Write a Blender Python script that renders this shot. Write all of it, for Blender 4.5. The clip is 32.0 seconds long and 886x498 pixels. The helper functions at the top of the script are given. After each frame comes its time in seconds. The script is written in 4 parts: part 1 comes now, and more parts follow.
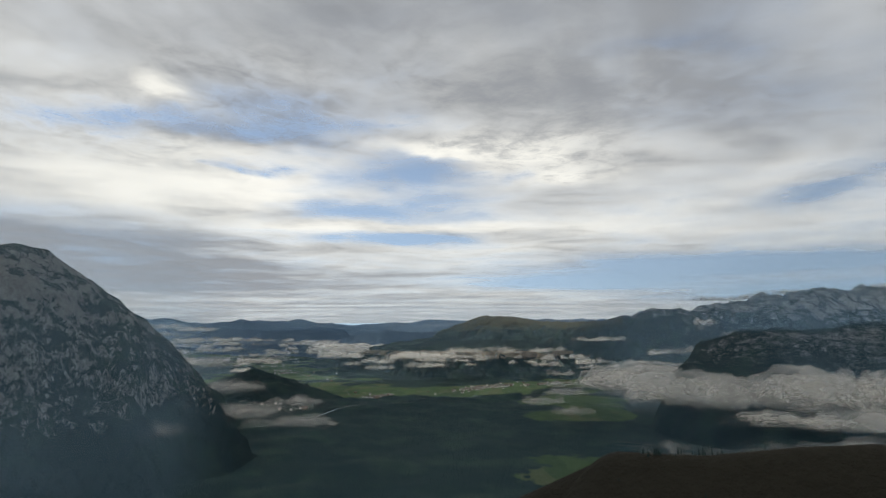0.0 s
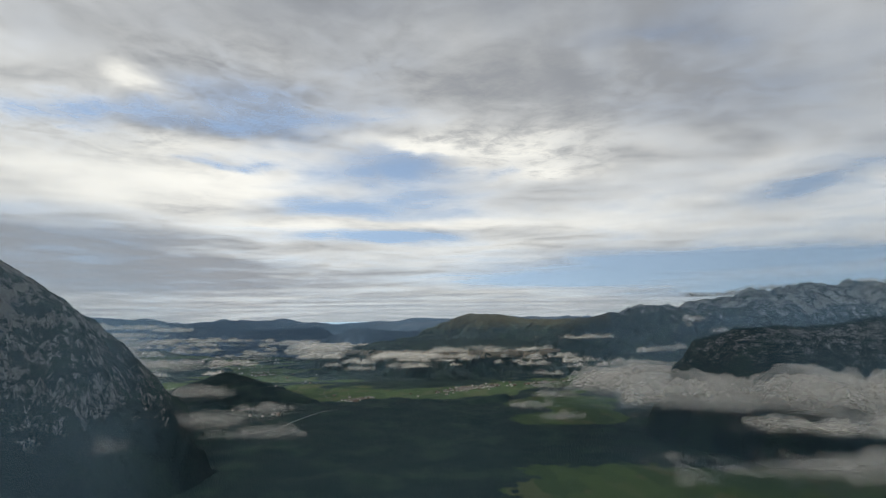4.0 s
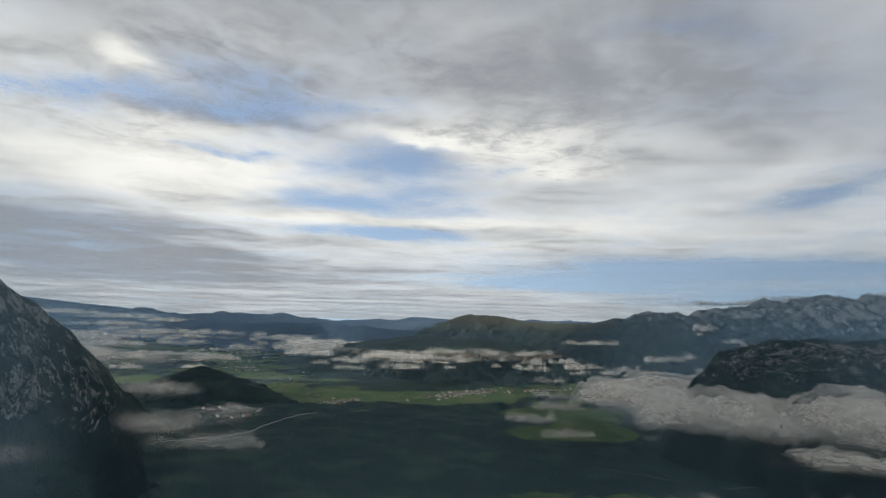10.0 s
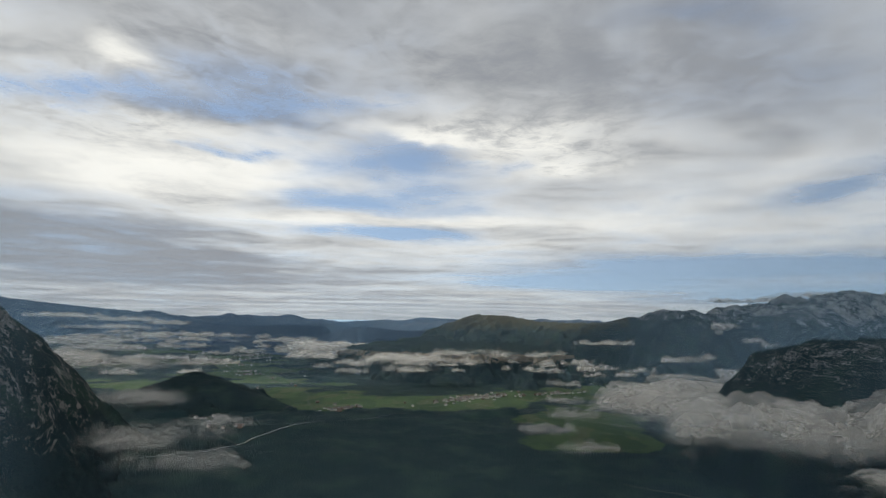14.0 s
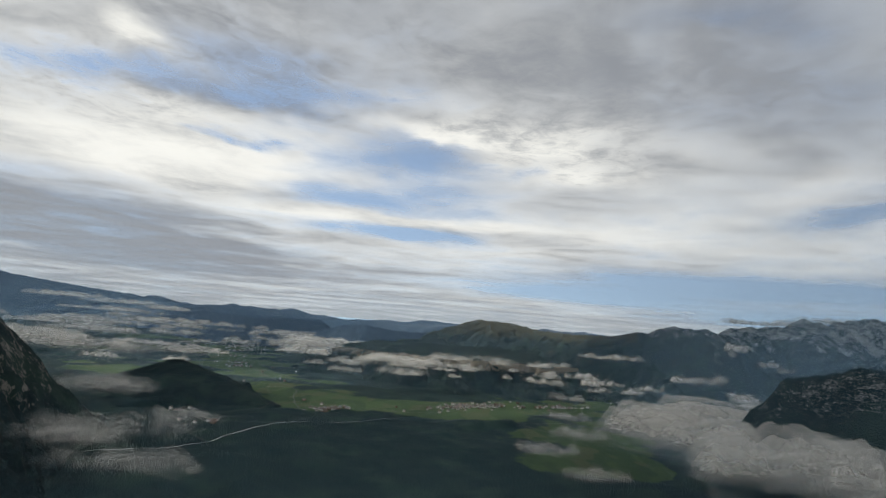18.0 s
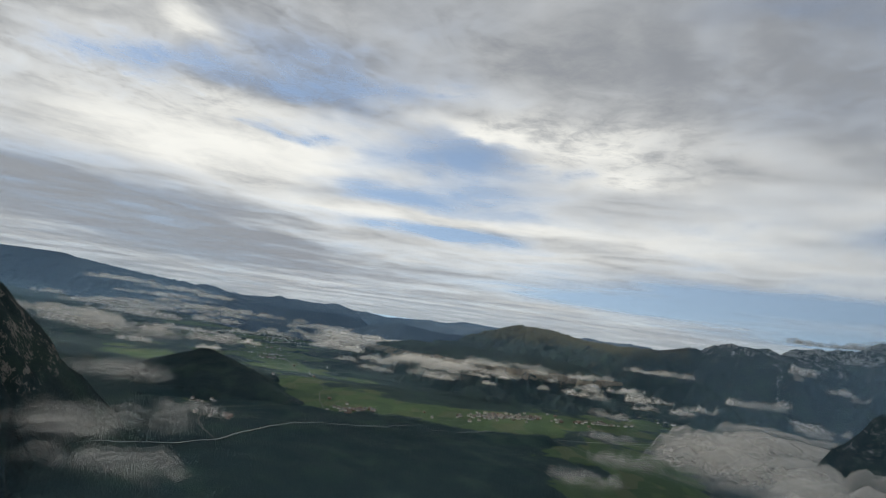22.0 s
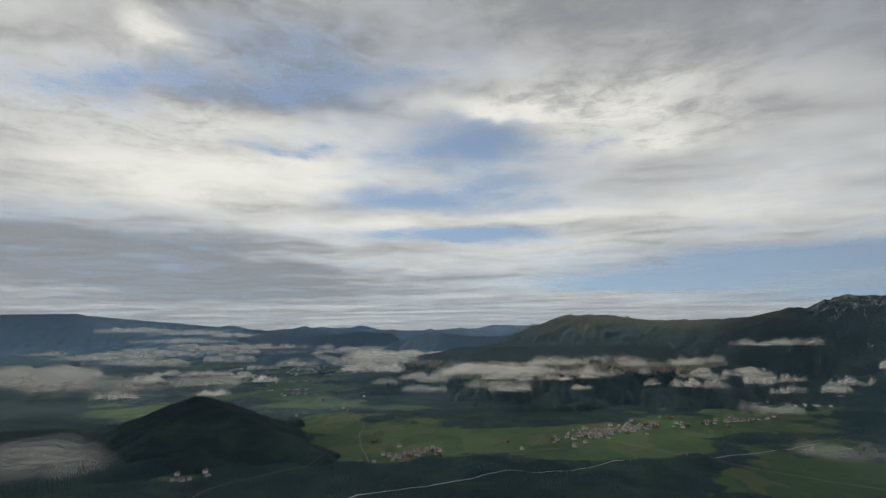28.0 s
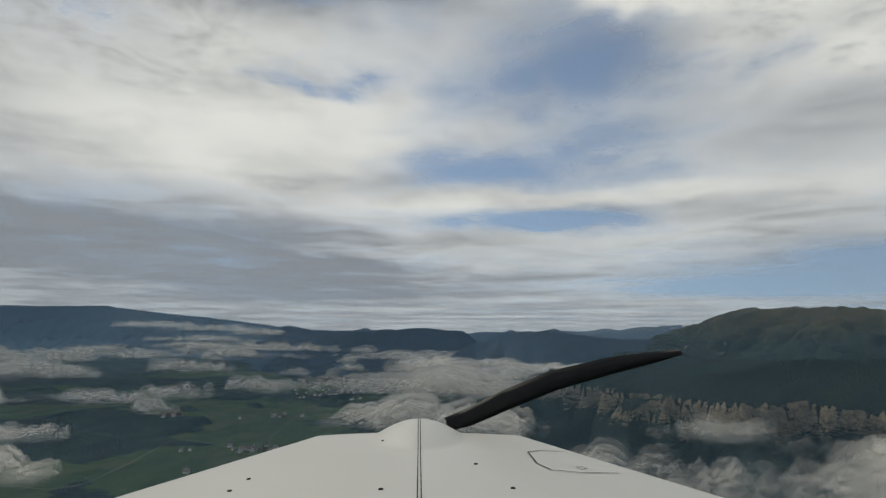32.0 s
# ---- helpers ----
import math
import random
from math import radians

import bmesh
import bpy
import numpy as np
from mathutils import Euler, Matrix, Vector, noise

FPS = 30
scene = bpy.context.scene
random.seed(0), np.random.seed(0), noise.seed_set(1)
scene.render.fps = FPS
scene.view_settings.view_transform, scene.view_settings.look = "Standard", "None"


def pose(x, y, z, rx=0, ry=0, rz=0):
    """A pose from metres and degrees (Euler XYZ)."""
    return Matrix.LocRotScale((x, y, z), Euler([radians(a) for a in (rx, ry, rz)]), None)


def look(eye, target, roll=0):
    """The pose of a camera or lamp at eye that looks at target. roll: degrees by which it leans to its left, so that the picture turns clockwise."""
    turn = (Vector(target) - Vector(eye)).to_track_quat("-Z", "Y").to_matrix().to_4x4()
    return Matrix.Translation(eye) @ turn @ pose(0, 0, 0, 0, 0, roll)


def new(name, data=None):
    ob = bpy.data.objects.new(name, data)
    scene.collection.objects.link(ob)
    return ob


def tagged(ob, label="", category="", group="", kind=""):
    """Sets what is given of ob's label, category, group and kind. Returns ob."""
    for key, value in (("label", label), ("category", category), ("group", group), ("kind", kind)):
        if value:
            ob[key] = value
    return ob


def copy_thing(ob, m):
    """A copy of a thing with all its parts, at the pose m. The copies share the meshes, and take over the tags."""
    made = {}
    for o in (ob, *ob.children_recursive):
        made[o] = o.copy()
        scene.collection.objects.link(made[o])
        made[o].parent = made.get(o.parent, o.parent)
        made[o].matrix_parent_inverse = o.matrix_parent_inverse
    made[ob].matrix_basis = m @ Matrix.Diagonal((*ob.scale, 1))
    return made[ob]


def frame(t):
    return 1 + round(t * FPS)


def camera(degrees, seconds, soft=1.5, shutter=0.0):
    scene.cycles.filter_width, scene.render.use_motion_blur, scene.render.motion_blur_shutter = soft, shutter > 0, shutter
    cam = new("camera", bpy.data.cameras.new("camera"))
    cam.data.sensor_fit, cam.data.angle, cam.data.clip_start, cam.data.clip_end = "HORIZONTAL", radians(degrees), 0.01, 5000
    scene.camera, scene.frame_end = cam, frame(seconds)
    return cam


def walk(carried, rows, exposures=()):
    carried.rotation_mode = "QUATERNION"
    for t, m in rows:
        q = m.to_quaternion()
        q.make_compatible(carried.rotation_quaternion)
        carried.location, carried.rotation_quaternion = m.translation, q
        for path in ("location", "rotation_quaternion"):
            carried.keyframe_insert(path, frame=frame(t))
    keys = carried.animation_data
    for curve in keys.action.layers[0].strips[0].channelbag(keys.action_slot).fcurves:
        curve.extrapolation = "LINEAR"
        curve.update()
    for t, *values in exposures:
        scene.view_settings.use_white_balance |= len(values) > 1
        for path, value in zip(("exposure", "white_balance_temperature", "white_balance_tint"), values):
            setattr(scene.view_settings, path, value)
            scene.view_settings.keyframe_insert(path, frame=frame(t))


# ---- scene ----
# ---- camera ----
cam = camera(82.0, 32.0, soft=1.15)
# seconds, x, y, z, yaw, pitch, roll. One unit is about fifty metres of the real valley.
PATH = [
    (0.0, -2.69, 32.31, -0.11, 1.50, 8.37, -0.20),
    (0.5, -2.75, 33.07, -0.04, 1.27, 8.34, -1.14),
    (1.0, -2.76, 33.78, -0.02, 1.15, 8.32, -1.94),
    (1.5, -2.63, 34.52, -0.05, 0.94, 8.33, -1.58),
    (2.0, -2.50, 35.29, -0.09, 0.52, 8.30, -0.87),
    (2.5, -2.36, 36.10, -0.06, 0.15, 8.21, -0.71),
    (3.0, -2.18, 36.89, 0.04, -0.00, 8.14, -0.83),
    (3.5, -2.07, 37.67, 0.08, -0.03, 8.13, -0.84),
    (5.5, -1.79, 40.93, -0.01, -0.48, 8.20, -0.13),
    (6.0, -1.72, 41.85, -0.05, -0.55, 8.24, -0.20),
    (6.5, -1.67, 42.72, -0.12, -0.57, 8.30, -0.24),
    (7.0, -1.56, 43.53, -0.23, -0.60, 8.37, -0.10),
    (7.5, -1.35, 44.42, -0.25, -0.48, 8.40, 0.46),
    (8.0, -1.16, 45.29, -0.26, -0.36, 8.40, 1.10),
    (8.5, -1.04, 46.07, -0.28, -0.19, 8.43, 1.54),
    (9.0, -0.92, 46.86, -0.29, -0.09, 8.38, 1.73),
    (9.5, -0.79, 47.62, -0.26, 0.03, 8.30, 1.67),
    (10.0, -0.68, 48.41, -0.21, 0.22, 8.19, 1.53),
    (10.5, -0.65, 49.22, -0.16, 0.33, 8.16, 1.48),
    (11.0, -0.71, 50.10, -0.10, 0.36, 8.15, 1.41),
    (11.5, -0.82, 51.03, 0.03, 0.31, 8.08, 1.25),
    (12.0, -0.83, 51.88, 0.11, 0.33, 8.07, 1.02),
    (12.5, -0.72, 52.66, 0.08, 0.48, 8.06, 1.07),
    (13.0, -0.59, 53.41, 0.01, 0.66, 8.10, 1.08),
    (13.5, -0.50, 54.24, -0.05, 0.88, 8.14, 1.10),
    (14.0, -0.43, 55.17, -0.07, 1.00, 8.19, 0.99),
    (14.5, -0.30, 56.04, -0.09, 1.12, 8.26, 0.87),
    (16.5, 0.29, 59.41, -0.27, 1.76, 8.48, 2.17),
    (17.0, 0.41, 60.38, -0.36, 1.86, 8.51, 2.93),
    (17.5, 0.39, 61.33, -0.44, 1.91, 8.53, 3.93),
    (18.0, 0.36, 62.19, -0.58, 1.91, 8.63, 4.72),
    (18.5, 0.38, 63.01, -0.66, 2.19, 8.73, 5.07),
    (19.0, 0.47, 63.82, -0.71, 2.61, 8.78, 5.53),
    (19.5, 0.67, 64.61, -0.78, 3.14, 8.80, 6.24),
    (20.0, 0.94, 65.42, -0.81, 3.83, 8.76, 7.20),
    (20.5, 1.17, 66.24, -0.81, 4.62, 8.70, 7.85),
    (21.0, 1.35, 67.05, -0.68, 5.50, 8.59, 8.11),
    (21.5, 1.50, 67.83, -0.44, 6.37, 8.41, 8.11),
    (22.0, 1.53, 68.62, -0.30, 6.94, 8.29, 7.88),
    (22.5, 1.48, 69.40, -0.30, 7.04, 8.22, 7.74),
    (23.0, 1.43, 70.25, -0.37, 7.17, 8.18, 7.42),
    (23.5, 1.35, 71.16, -0.41, 7.85, 8.14, 6.82),
    (24.0, 1.24, 72.02, -0.50, 8.76, 8.10, 6.49),
    (24.5, 1.15, 72.88, -0.59, 9.30, 8.04, 6.24),
    (25.0, 1.01, 73.64, -0.62, 9.39, 7.99, 5.50),
    (25.5, 0.78, 74.31, -0.62, 9.58, 8.04, 4.26),
    (27.5, -5.27, 85.76, -1.87, 9.24, 9.10, -0.34),
    (28.0, -7.84, 96.96, -2.42, 8.67, 9.16, -0.65),
    (28.5, -10.40, 108.03, -3.04, 9.19, 8.85, 1.96),
    (29.0, -13.22, 119.08, -3.69, 10.92, 9.03, 5.35),
    (29.5, -16.44, 130.16, -4.21, 13.23, 9.27, -0.50),
    (30.0, -19.78, 141.08, -4.58, 13.88, 10.81, 0.11),
    (30.5, -23.18, 151.95, -4.62, 14.55, 10.99, 1.13),
    (31.0, -26.53, 162.82, -4.59, 16.05, 10.17, 0.67),
    (31.5, -30.00, 173.70, -4.74, 15.94, 9.94, -0.44),
    (32.0, -33.42, 184.48, -5.16, 15.95, 9.83, 0.69),
]
walk(cam, [(t, pose(x, y, z, 90 + p, 0, w) @ pose(0, 0, 0, 0, 0, r)) for t, x, y, z, w, p, r in PATH], [(0.0, 0.22, 7150, 9), (6.0, 0.20, 7050, 9), (14.0, 0.16, 7000, 9), (25.0, 0.08, 7000, 9), (28.5, -0.06, 7150, 9), (32.0, -0.16, 7050, 8)])

# ---- light ----
SUN_AZ, SUN_EL = -48.0, 45.0        # degrees from +y towards +x, and above the horizon
scene.view_settings.exposure = 0.0
scene.cycles.transparent_max_bounces = 64
world = bpy.data.worlds.new("sky")
scene.world = world
world.use_nodes = True
wn = world.node_tree
sky = wn.nodes.new("ShaderNodeTexSky")
sky.sky_type = "NISHITA"
sky.sun_disc = False
sky.sun_elevation, sky.sun_rotation = radians(SUN_EL), radians(SUN_AZ)
sky.altitude, sky.air_density, sky.dust_density, sky.ozone_density = 1800, 1.25, 0.1, 0.25
view, lift = wn.nodes.new("ShaderNodeTexCoord"), wn.nodes.new("ShaderNodeVectorMath")
lift.operation, lift.inputs[1].default_value = "ADD", (0, 0, 0.16)
wn.links.new(view.outputs["Generated"], lift.inputs[0])
even = wn.nodes.new("ShaderNodeVectorMath")
even.operation = "NORMALIZE"
wn.links.new(lift.outputs[0], even.inputs[0])
wn.links.new(even.outputs[0], sky.inputs["Vector"])
wn.links.new(sky.outputs[0], wn.nodes["Background"].inputs[0])
wn.nodes["Background"].inputs[1].default_value = 0.105
sun = new("sun", bpy.data.lights.new("sun", "SUN"))
sun.data.energy, sun.data.angle, sun.data.color = 3.6, radians(0.6), (0.99, 0.953, 0.862)
sun_to = Vector((math.sin(radians(SUN_AZ)) * math.cos(radians(SUN_EL)), math.cos(radians(SUN_AZ)) * math.cos(radians(SUN_EL)), math.sin(radians(SUN_EL))))
sun.matrix_world = look(sun_to * 400, (0, 0, 0))

# ---- noise on arrays ----
def lattice(ix, iy, seed):
    h = (ix.astype(np.int64) * 374761393 + iy.astype(np.int64) * 668265263 + seed * 982451653) & 0x7FFFFFFF
    h = ((h ^ (h >> 13)) * 1274126177) & 0x7FFFFFFF
    return ((h ^ (h >> 16)) & 0xFFFF) / 65535.0


def vnoise(x, y, seed=0):
    """Smooth value noise, -1 to 1."""
    ix, iy = np.floor(x), np.floor(y)
    u, v = x - ix, y - iy
    u, v = u * u * u * (u * (u * 6 - 15) + 10), v * v * v * (v * (v * 6 - 15) + 10)
    a, b = lattice(ix, iy, seed), lattice(ix + 1, iy, seed)
    c, d = lattice(ix, iy + 1, seed), lattice(ix + 1, iy + 1, seed)
    return 2 * ((a * (1 - u) + b * u) * (1 - v) + (c * (1 - u) + d * u) * v) - 1


def fbm(x, y, octaves=5, seed=0, gain=0.5):
    total, amp, out = 0.0, 1.0, 0.0
    for k in range(octaves):
        c, s = math.cos(0.6 * k), math.sin(0.6 * k)
        out = out + amp * vnoise((c * x - s * y) * 2**k + 17.3 * k, (s * x + c * y) * 2**k - 9.1 * k, seed + k)
        total += amp
        amp *= gain
    return out / total


def ridged(x, y, octaves=5, seed=0):
    total, amp, out = 0.0, 1.0, 0.0
    for k in range(octaves):
        out = out + amp * (1 - 2 * np.abs(vnoise(x * 2**k + 5.7 * k, y * 2**k + 3.1 * k, seed + k)))
        total += amp
        amp *= 0.55
    return out / total


def smooth(a, b, x):
    u = np.clip((x - a) / (b - a), 0, 1)
    return u * u * (3 - 2 * u)


# ---- mesh helpers ----
def grid_mesh(name, X, Y, Z, keep=None, attrs=()):
    """A mesh from arrays of one grid; keep: which vertices may carry faces; attrs: (name, values)."""
    rows, cols = X.shape
    idx = np.arange(rows * cols).reshape(rows, cols)
    quads = np.stack([idx[:-1, :-1], idx[:-1, 1:], idx[1:, 1:], idx[1:, :-1]], -1).reshape(-1, 4)
    co = np.stack([X, Y, Z], -1).reshape(-1, 3)
    if keep is not None:
        quads = quads[keep.ravel()[quads].any(1)]
        used = np.unique(quads)
        back = np.full(len(co), -1)
        back[used] = np.arange(len(used))
        quads, co = back[quads], co[used]
        attrs = [(n, v.ravel()[used]) for n, v in attrs]
    return raw_mesh(name, co, quads, attrs)


def raw_mesh(name, co, faces, attrs=(), soft=True):
    k = faces.shape[1]
    me = bpy.data.meshes.new(name)
    me.vertices.add(len(co))
    me.vertices.foreach_set("co", np.ascontiguousarray(co, np.float32).ravel())
    me.loops.add(faces.size)
    me.loops.foreach_set("vertex_index", np.ascontiguousarray(faces, np.int32).ravel())
    me.polygons.add(len(faces))
    me.polygons.foreach_set("loop_start", np.arange(0, faces.size, k, dtype=np.int32))
    me.polygons.foreach_set("use_smooth", np.full(len(faces), soft))
    for n, v in attrs:
        me.attributes.new(n, "FLOAT", "POINT").data.foreach_set("value", np.ascontiguousarray(v, np.float32).ravel())
    me.update(calc_edges=True)
    me.validate()
    return me


def part(name, bm, material, parent, label=""):
    me = bpy.data.meshes.new(name)
    bm.to_mesh(me)
    bm.free()
    me.materials.append(material)
    ob = new(name, me)
    ob.parent = parent
    return tagged(ob, label) if label else ob


# ---- materials ----
class Nodes:
    """Short hand for one node material."""

    def __init__(self, name):
        self.mat = bpy.data.materials.new(name)
        self.mat.use_nodes = True
        self.tree = self.mat.node_tree
        self.bsdf = self.tree.nodes["Principled BSDF"]
        self.out = self.tree.nodes["Material Output"]
        self.pos = self.add("ShaderNodeNewGeometry").outputs["Position"]

    def add(self, kind):
        return self.tree.nodes.new(kind)

    def link(self, a, b):
        self.tree.links.new(a, b)

    def noise(self, scale, detail=6, rough=0.55, stretch=(1, 1, 1), distort=0.0):
        m = self.add("ShaderNodeMapping")
        m.inputs["Scale"].default_value = stretch
        self.link(self.pos, m.inputs["Vector"])
        n = self.add("ShaderNodeTexNoise")
        n.inputs["Scale"].default_value, n.inputs["Detail"].default_value = scale, detail
        n.inputs["Roughness"].default_value, n.inputs["Distortion"].default_value = rough, distort
        self.link(m.outputs[0], n.inputs["Vector"])
        return n.outputs["Fac"]

    def math(self, op, a, b=0.0, c=0.0):
        n = self.add("ShaderNodeMath")
        n.operation = op
        for s, v in zip(n.inputs, (a, b, c)):
            if isinstance(v, (int, float)):
                s.default_value = v
            else:
                self.link(v, s)
        return n.outputs[0]

    def step(self, x, lo, hi, a=0.0, b=1.0):
        n = self.add("ShaderNodeMapRange")
        n.interpolation_type = "SMOOTHSTEP"
        for k, v in zip(("Value", "From Min", "From Max", "To Min", "To Max"), (x, lo, hi, a, b)):
            if isinstance(v, (int, float)):
                n.inputs[k].default_value = v
            else:
                self.link(v, n.inputs[k])
        return n.outputs["Result"]

    def attr(self, name):
        n = self.add("ShaderNodeAttribute")
        n.attribute_name = name
        return n.outputs["Fac"]

    def mix(self, fac, a, b):
        n = self.add("ShaderNodeMix")
        n.data_type = "RGBA"
        for s, v in ((n.inputs[0], fac), (n.inputs[6], a), (n.inputs[7], b)):
            if isinstance(v, tuple):
                s.default_value = (*v, 1)
            elif isinstance(v, (int, float)):
                s.default_value = v
            else:
                self.link(v, s)
        return n.outputs[2]

    def done(self, colour, rough=0.9, bump=None, depth=0.1, gloss=0.2):
        if isinstance(colour, tuple):
            self.bsdf.inputs["Base Color"].default_value = (*colour, 1)
        else:
            self.link(colour, self.bsdf.inputs["Base Color"])
        self.bsdf.inputs["Roughness"].default_value = rough
        self.bsdf.inputs["Specular IOR Level"].default_value = gloss
        if bump is not None:
            b = self.add("ShaderNodeBump")
            b.inputs["Strength"].default_value, b.inputs["Distance"].default_value = 1.0, depth
            self.link(bump, b.inputs["Height"])
            self.link(b.outputs[0], self.bsdf.inputs["Normal"])
        return self.mat


def plain(name, colour, rough=0.8, scale=3.0, vary=0.25, gloss=0.2, metal=0.0):
    n = Nodes(name)
    dark = tuple(c * (1 - vary) for c in colour)
    n.bsdf.inputs["Metallic"].default_value = metal
    return n.done(n.mix(n.noise(scale), dark, colour), rough, gloss=gloss)


def wood_colour(n, dark=(0.007, 0.019, 0.024), lit=(0.023, 0.048, 0.049), glade=(0.036, 0.070, 0.053)):
    """Dark conifer wood from above: crowns, shades of green, and old clearings."""
    crown = n.noise(4.5, 3, 0.7)
    stand = n.noise(0.16, 5, 0.6)
    a = n.mix(crown, dark, lit)
    return n.mix(n.step(stand, 0.45, 0.7, 0.0, 0.55), a, glade), crown


def meadow_colour(n):
    """Meadows and hay fields in strips of slightly different greens."""
    v = n.add("ShaderNodeTexVoronoi")
    v.distance = "MANHATTAN"
    m = n.add("ShaderNodeMapping")
    m.inputs["Scale"].default_value, m.inputs["Rotation"].default_value = (0.34, 0.16, 0.0), (0, 0, 0.5)
    n.link(n.pos, m.inputs["Vector"])
    n.link(m.outputs[0], v.inputs["Vector"])
    v.inputs["Scale"].default_value = 1.0
    sep = n.add("ShaderNodeSeparateColor")
    n.link(v.outputs["Color"], sep.inputs[0])
    a = n.mix(sep.outputs[0], (0.032, 0.066, 0.034), (0.072, 0.118, 0.048))
    a = n.mix(n.step(sep.outputs[1], 0.72, 0.9), a, (0.100, 0.112, 0.062))
    return n.mix(n.noise(2.5, 5, 0.6), a, (0.042, 0.074, 0.038))


def ground_material():
    n = Nodes("valley_ground")
    wood, crown = wood_colour(n)
    field = meadow_colour(n)
    edge = n.math("ADD", n.attr("meadow"), n.math("MULTIPLY", n.math("SUBTRACT", n.noise(0.55, 6, 0.62), 0.5), 0.6))
    return n.done(n.mix(n.step(edge, 0.47, 0.53), wood, field), 0.95, crown, 0.12, 0.1)


def mountain_material(name, grass=(0.10, 0.095, 0.055), rock=(0.25, 0.245, 0.24), strata=1.0, wood=(), grain=(1.4, 1.4, 0.5), patch=1.0):
    """Rock with ledges and gullies, turf on the open tops, woods where neither is."""
    n = Nodes(name)
    wood, crown = wood_colour(n, *wood)
    streak = n.noise(0.9 * strata, 9, 0.68, (1.3, 1.3, 0.8), 0.9)
    ledge = n.noise(0.55 * strata, 8, 0.62, (0.5, 0.5, 3.4), 0.8)
    fine = n.noise(4.5, 8, 0.72)
    stone = n.mix(n.step(streak, 0.36, 0.64), tuple(c * 0.50 for c in rock), rock)
    stone = n.mix(n.step(ledge, 0.48, 0.62, 0.0, 0.55), stone, tuple(c * 0.55 for c in rock))
    stone = n.mix(n.step(fine, 0.40, 0.72, 0.0, 0.7), stone, tuple(min(1, c * 1.3) for c in rock))
    turf = n.mix(n.noise(1.6, 8, 0.68), tuple(c * 0.5 for c in grass), grass)
    jit = n.math("ADD", n.math("MULTIPLY", n.math("SUBTRACT", n.noise(1.5 * strata, 10, 0.74, grain, 1.0), 0.5), 2.2 * patch), n.math("MULTIPLY", n.math("SUBTRACT", n.noise(0.35 * strata, 6, 0.6, grain, 0.5), 0.5), 1.0 * patch))
    bare = n.step(n.math("ADD", n.attr("rock"), jit), 0.40, 0.62)
    open_ = n.step(n.math("ADD", n.attr("turf"), n.math("MULTIPLY", jit, 0.6)), 0.42, 0.58)
    relief = n.math("ADD", n.math("ADD", streak, fine), n.math("MULTIPLY", crown, 0.6))
    return n.done(n.mix(bare, n.mix(open_, wood, turf), stone), 0.92, relief, 0.35, 0.15)


def cloud_material(name, tone=0.73):
    """Mist: light passes it where it is thin, and scatters through it where it is thick; a torn rim."""
    n = Nodes(name)
    puff = n.noise(0.55, 7, 0.58, (1, 1, 1.5), 0.6)
    fine = n.noise(1.9, 6, 0.62, (1, 1, 1.4), 0.3)
    d = n.math("ADD", n.attr("thick"), n.math("ADD", n.math("MULTIPLY", n.math("SUBTRACT", puff, 0.54), 1.3), n.math("MULTIPLY", n.math("SUBTRACT", fine, 0.5), 0.28)))
    fac = n.math("MULTIPLY", n.step(d, 0.0, 0.78), n.attr("dense"))
    return scattering(n, fac, (tone, tone * 0.975, tone * 0.92), 0.38)


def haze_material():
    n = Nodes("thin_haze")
    # blue scattering colour for the sheets that imitate aerial haze
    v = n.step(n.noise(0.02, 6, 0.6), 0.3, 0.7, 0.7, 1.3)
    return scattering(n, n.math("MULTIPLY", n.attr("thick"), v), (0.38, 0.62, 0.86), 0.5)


def scattering(n, fac, colour, through_share):
    diff, trans = n.add("ShaderNodeBsdfDiffuse"), n.add("ShaderNodeBsdfTranslucent")
    clear = n.add("ShaderNodeBsdfTransparent")
    for s in (diff, trans):
        if isinstance(colour, tuple):
            s.inputs[0].default_value = (*colour, 1)
        else:
            n.link(colour, s.inputs[0])
    both, mix = n.add("ShaderNodeMixShader"), n.add("ShaderNodeMixShader")
    both.inputs[0].default_value = through_share
    n.link(diff.outputs[0], both.inputs[1])
    n.link(trans.outputs[0], both.inputs[2])
    n.link(fac, mix.inputs[0])
    n.link(clear.outputs[0], mix.inputs[1])
    n.link(both.outputs[0], mix.inputs[2])
    n.link(mix.outputs[0], n.out.inputs[0])
    n.tree.nodes.remove(n.bsdf)
    return n.mat


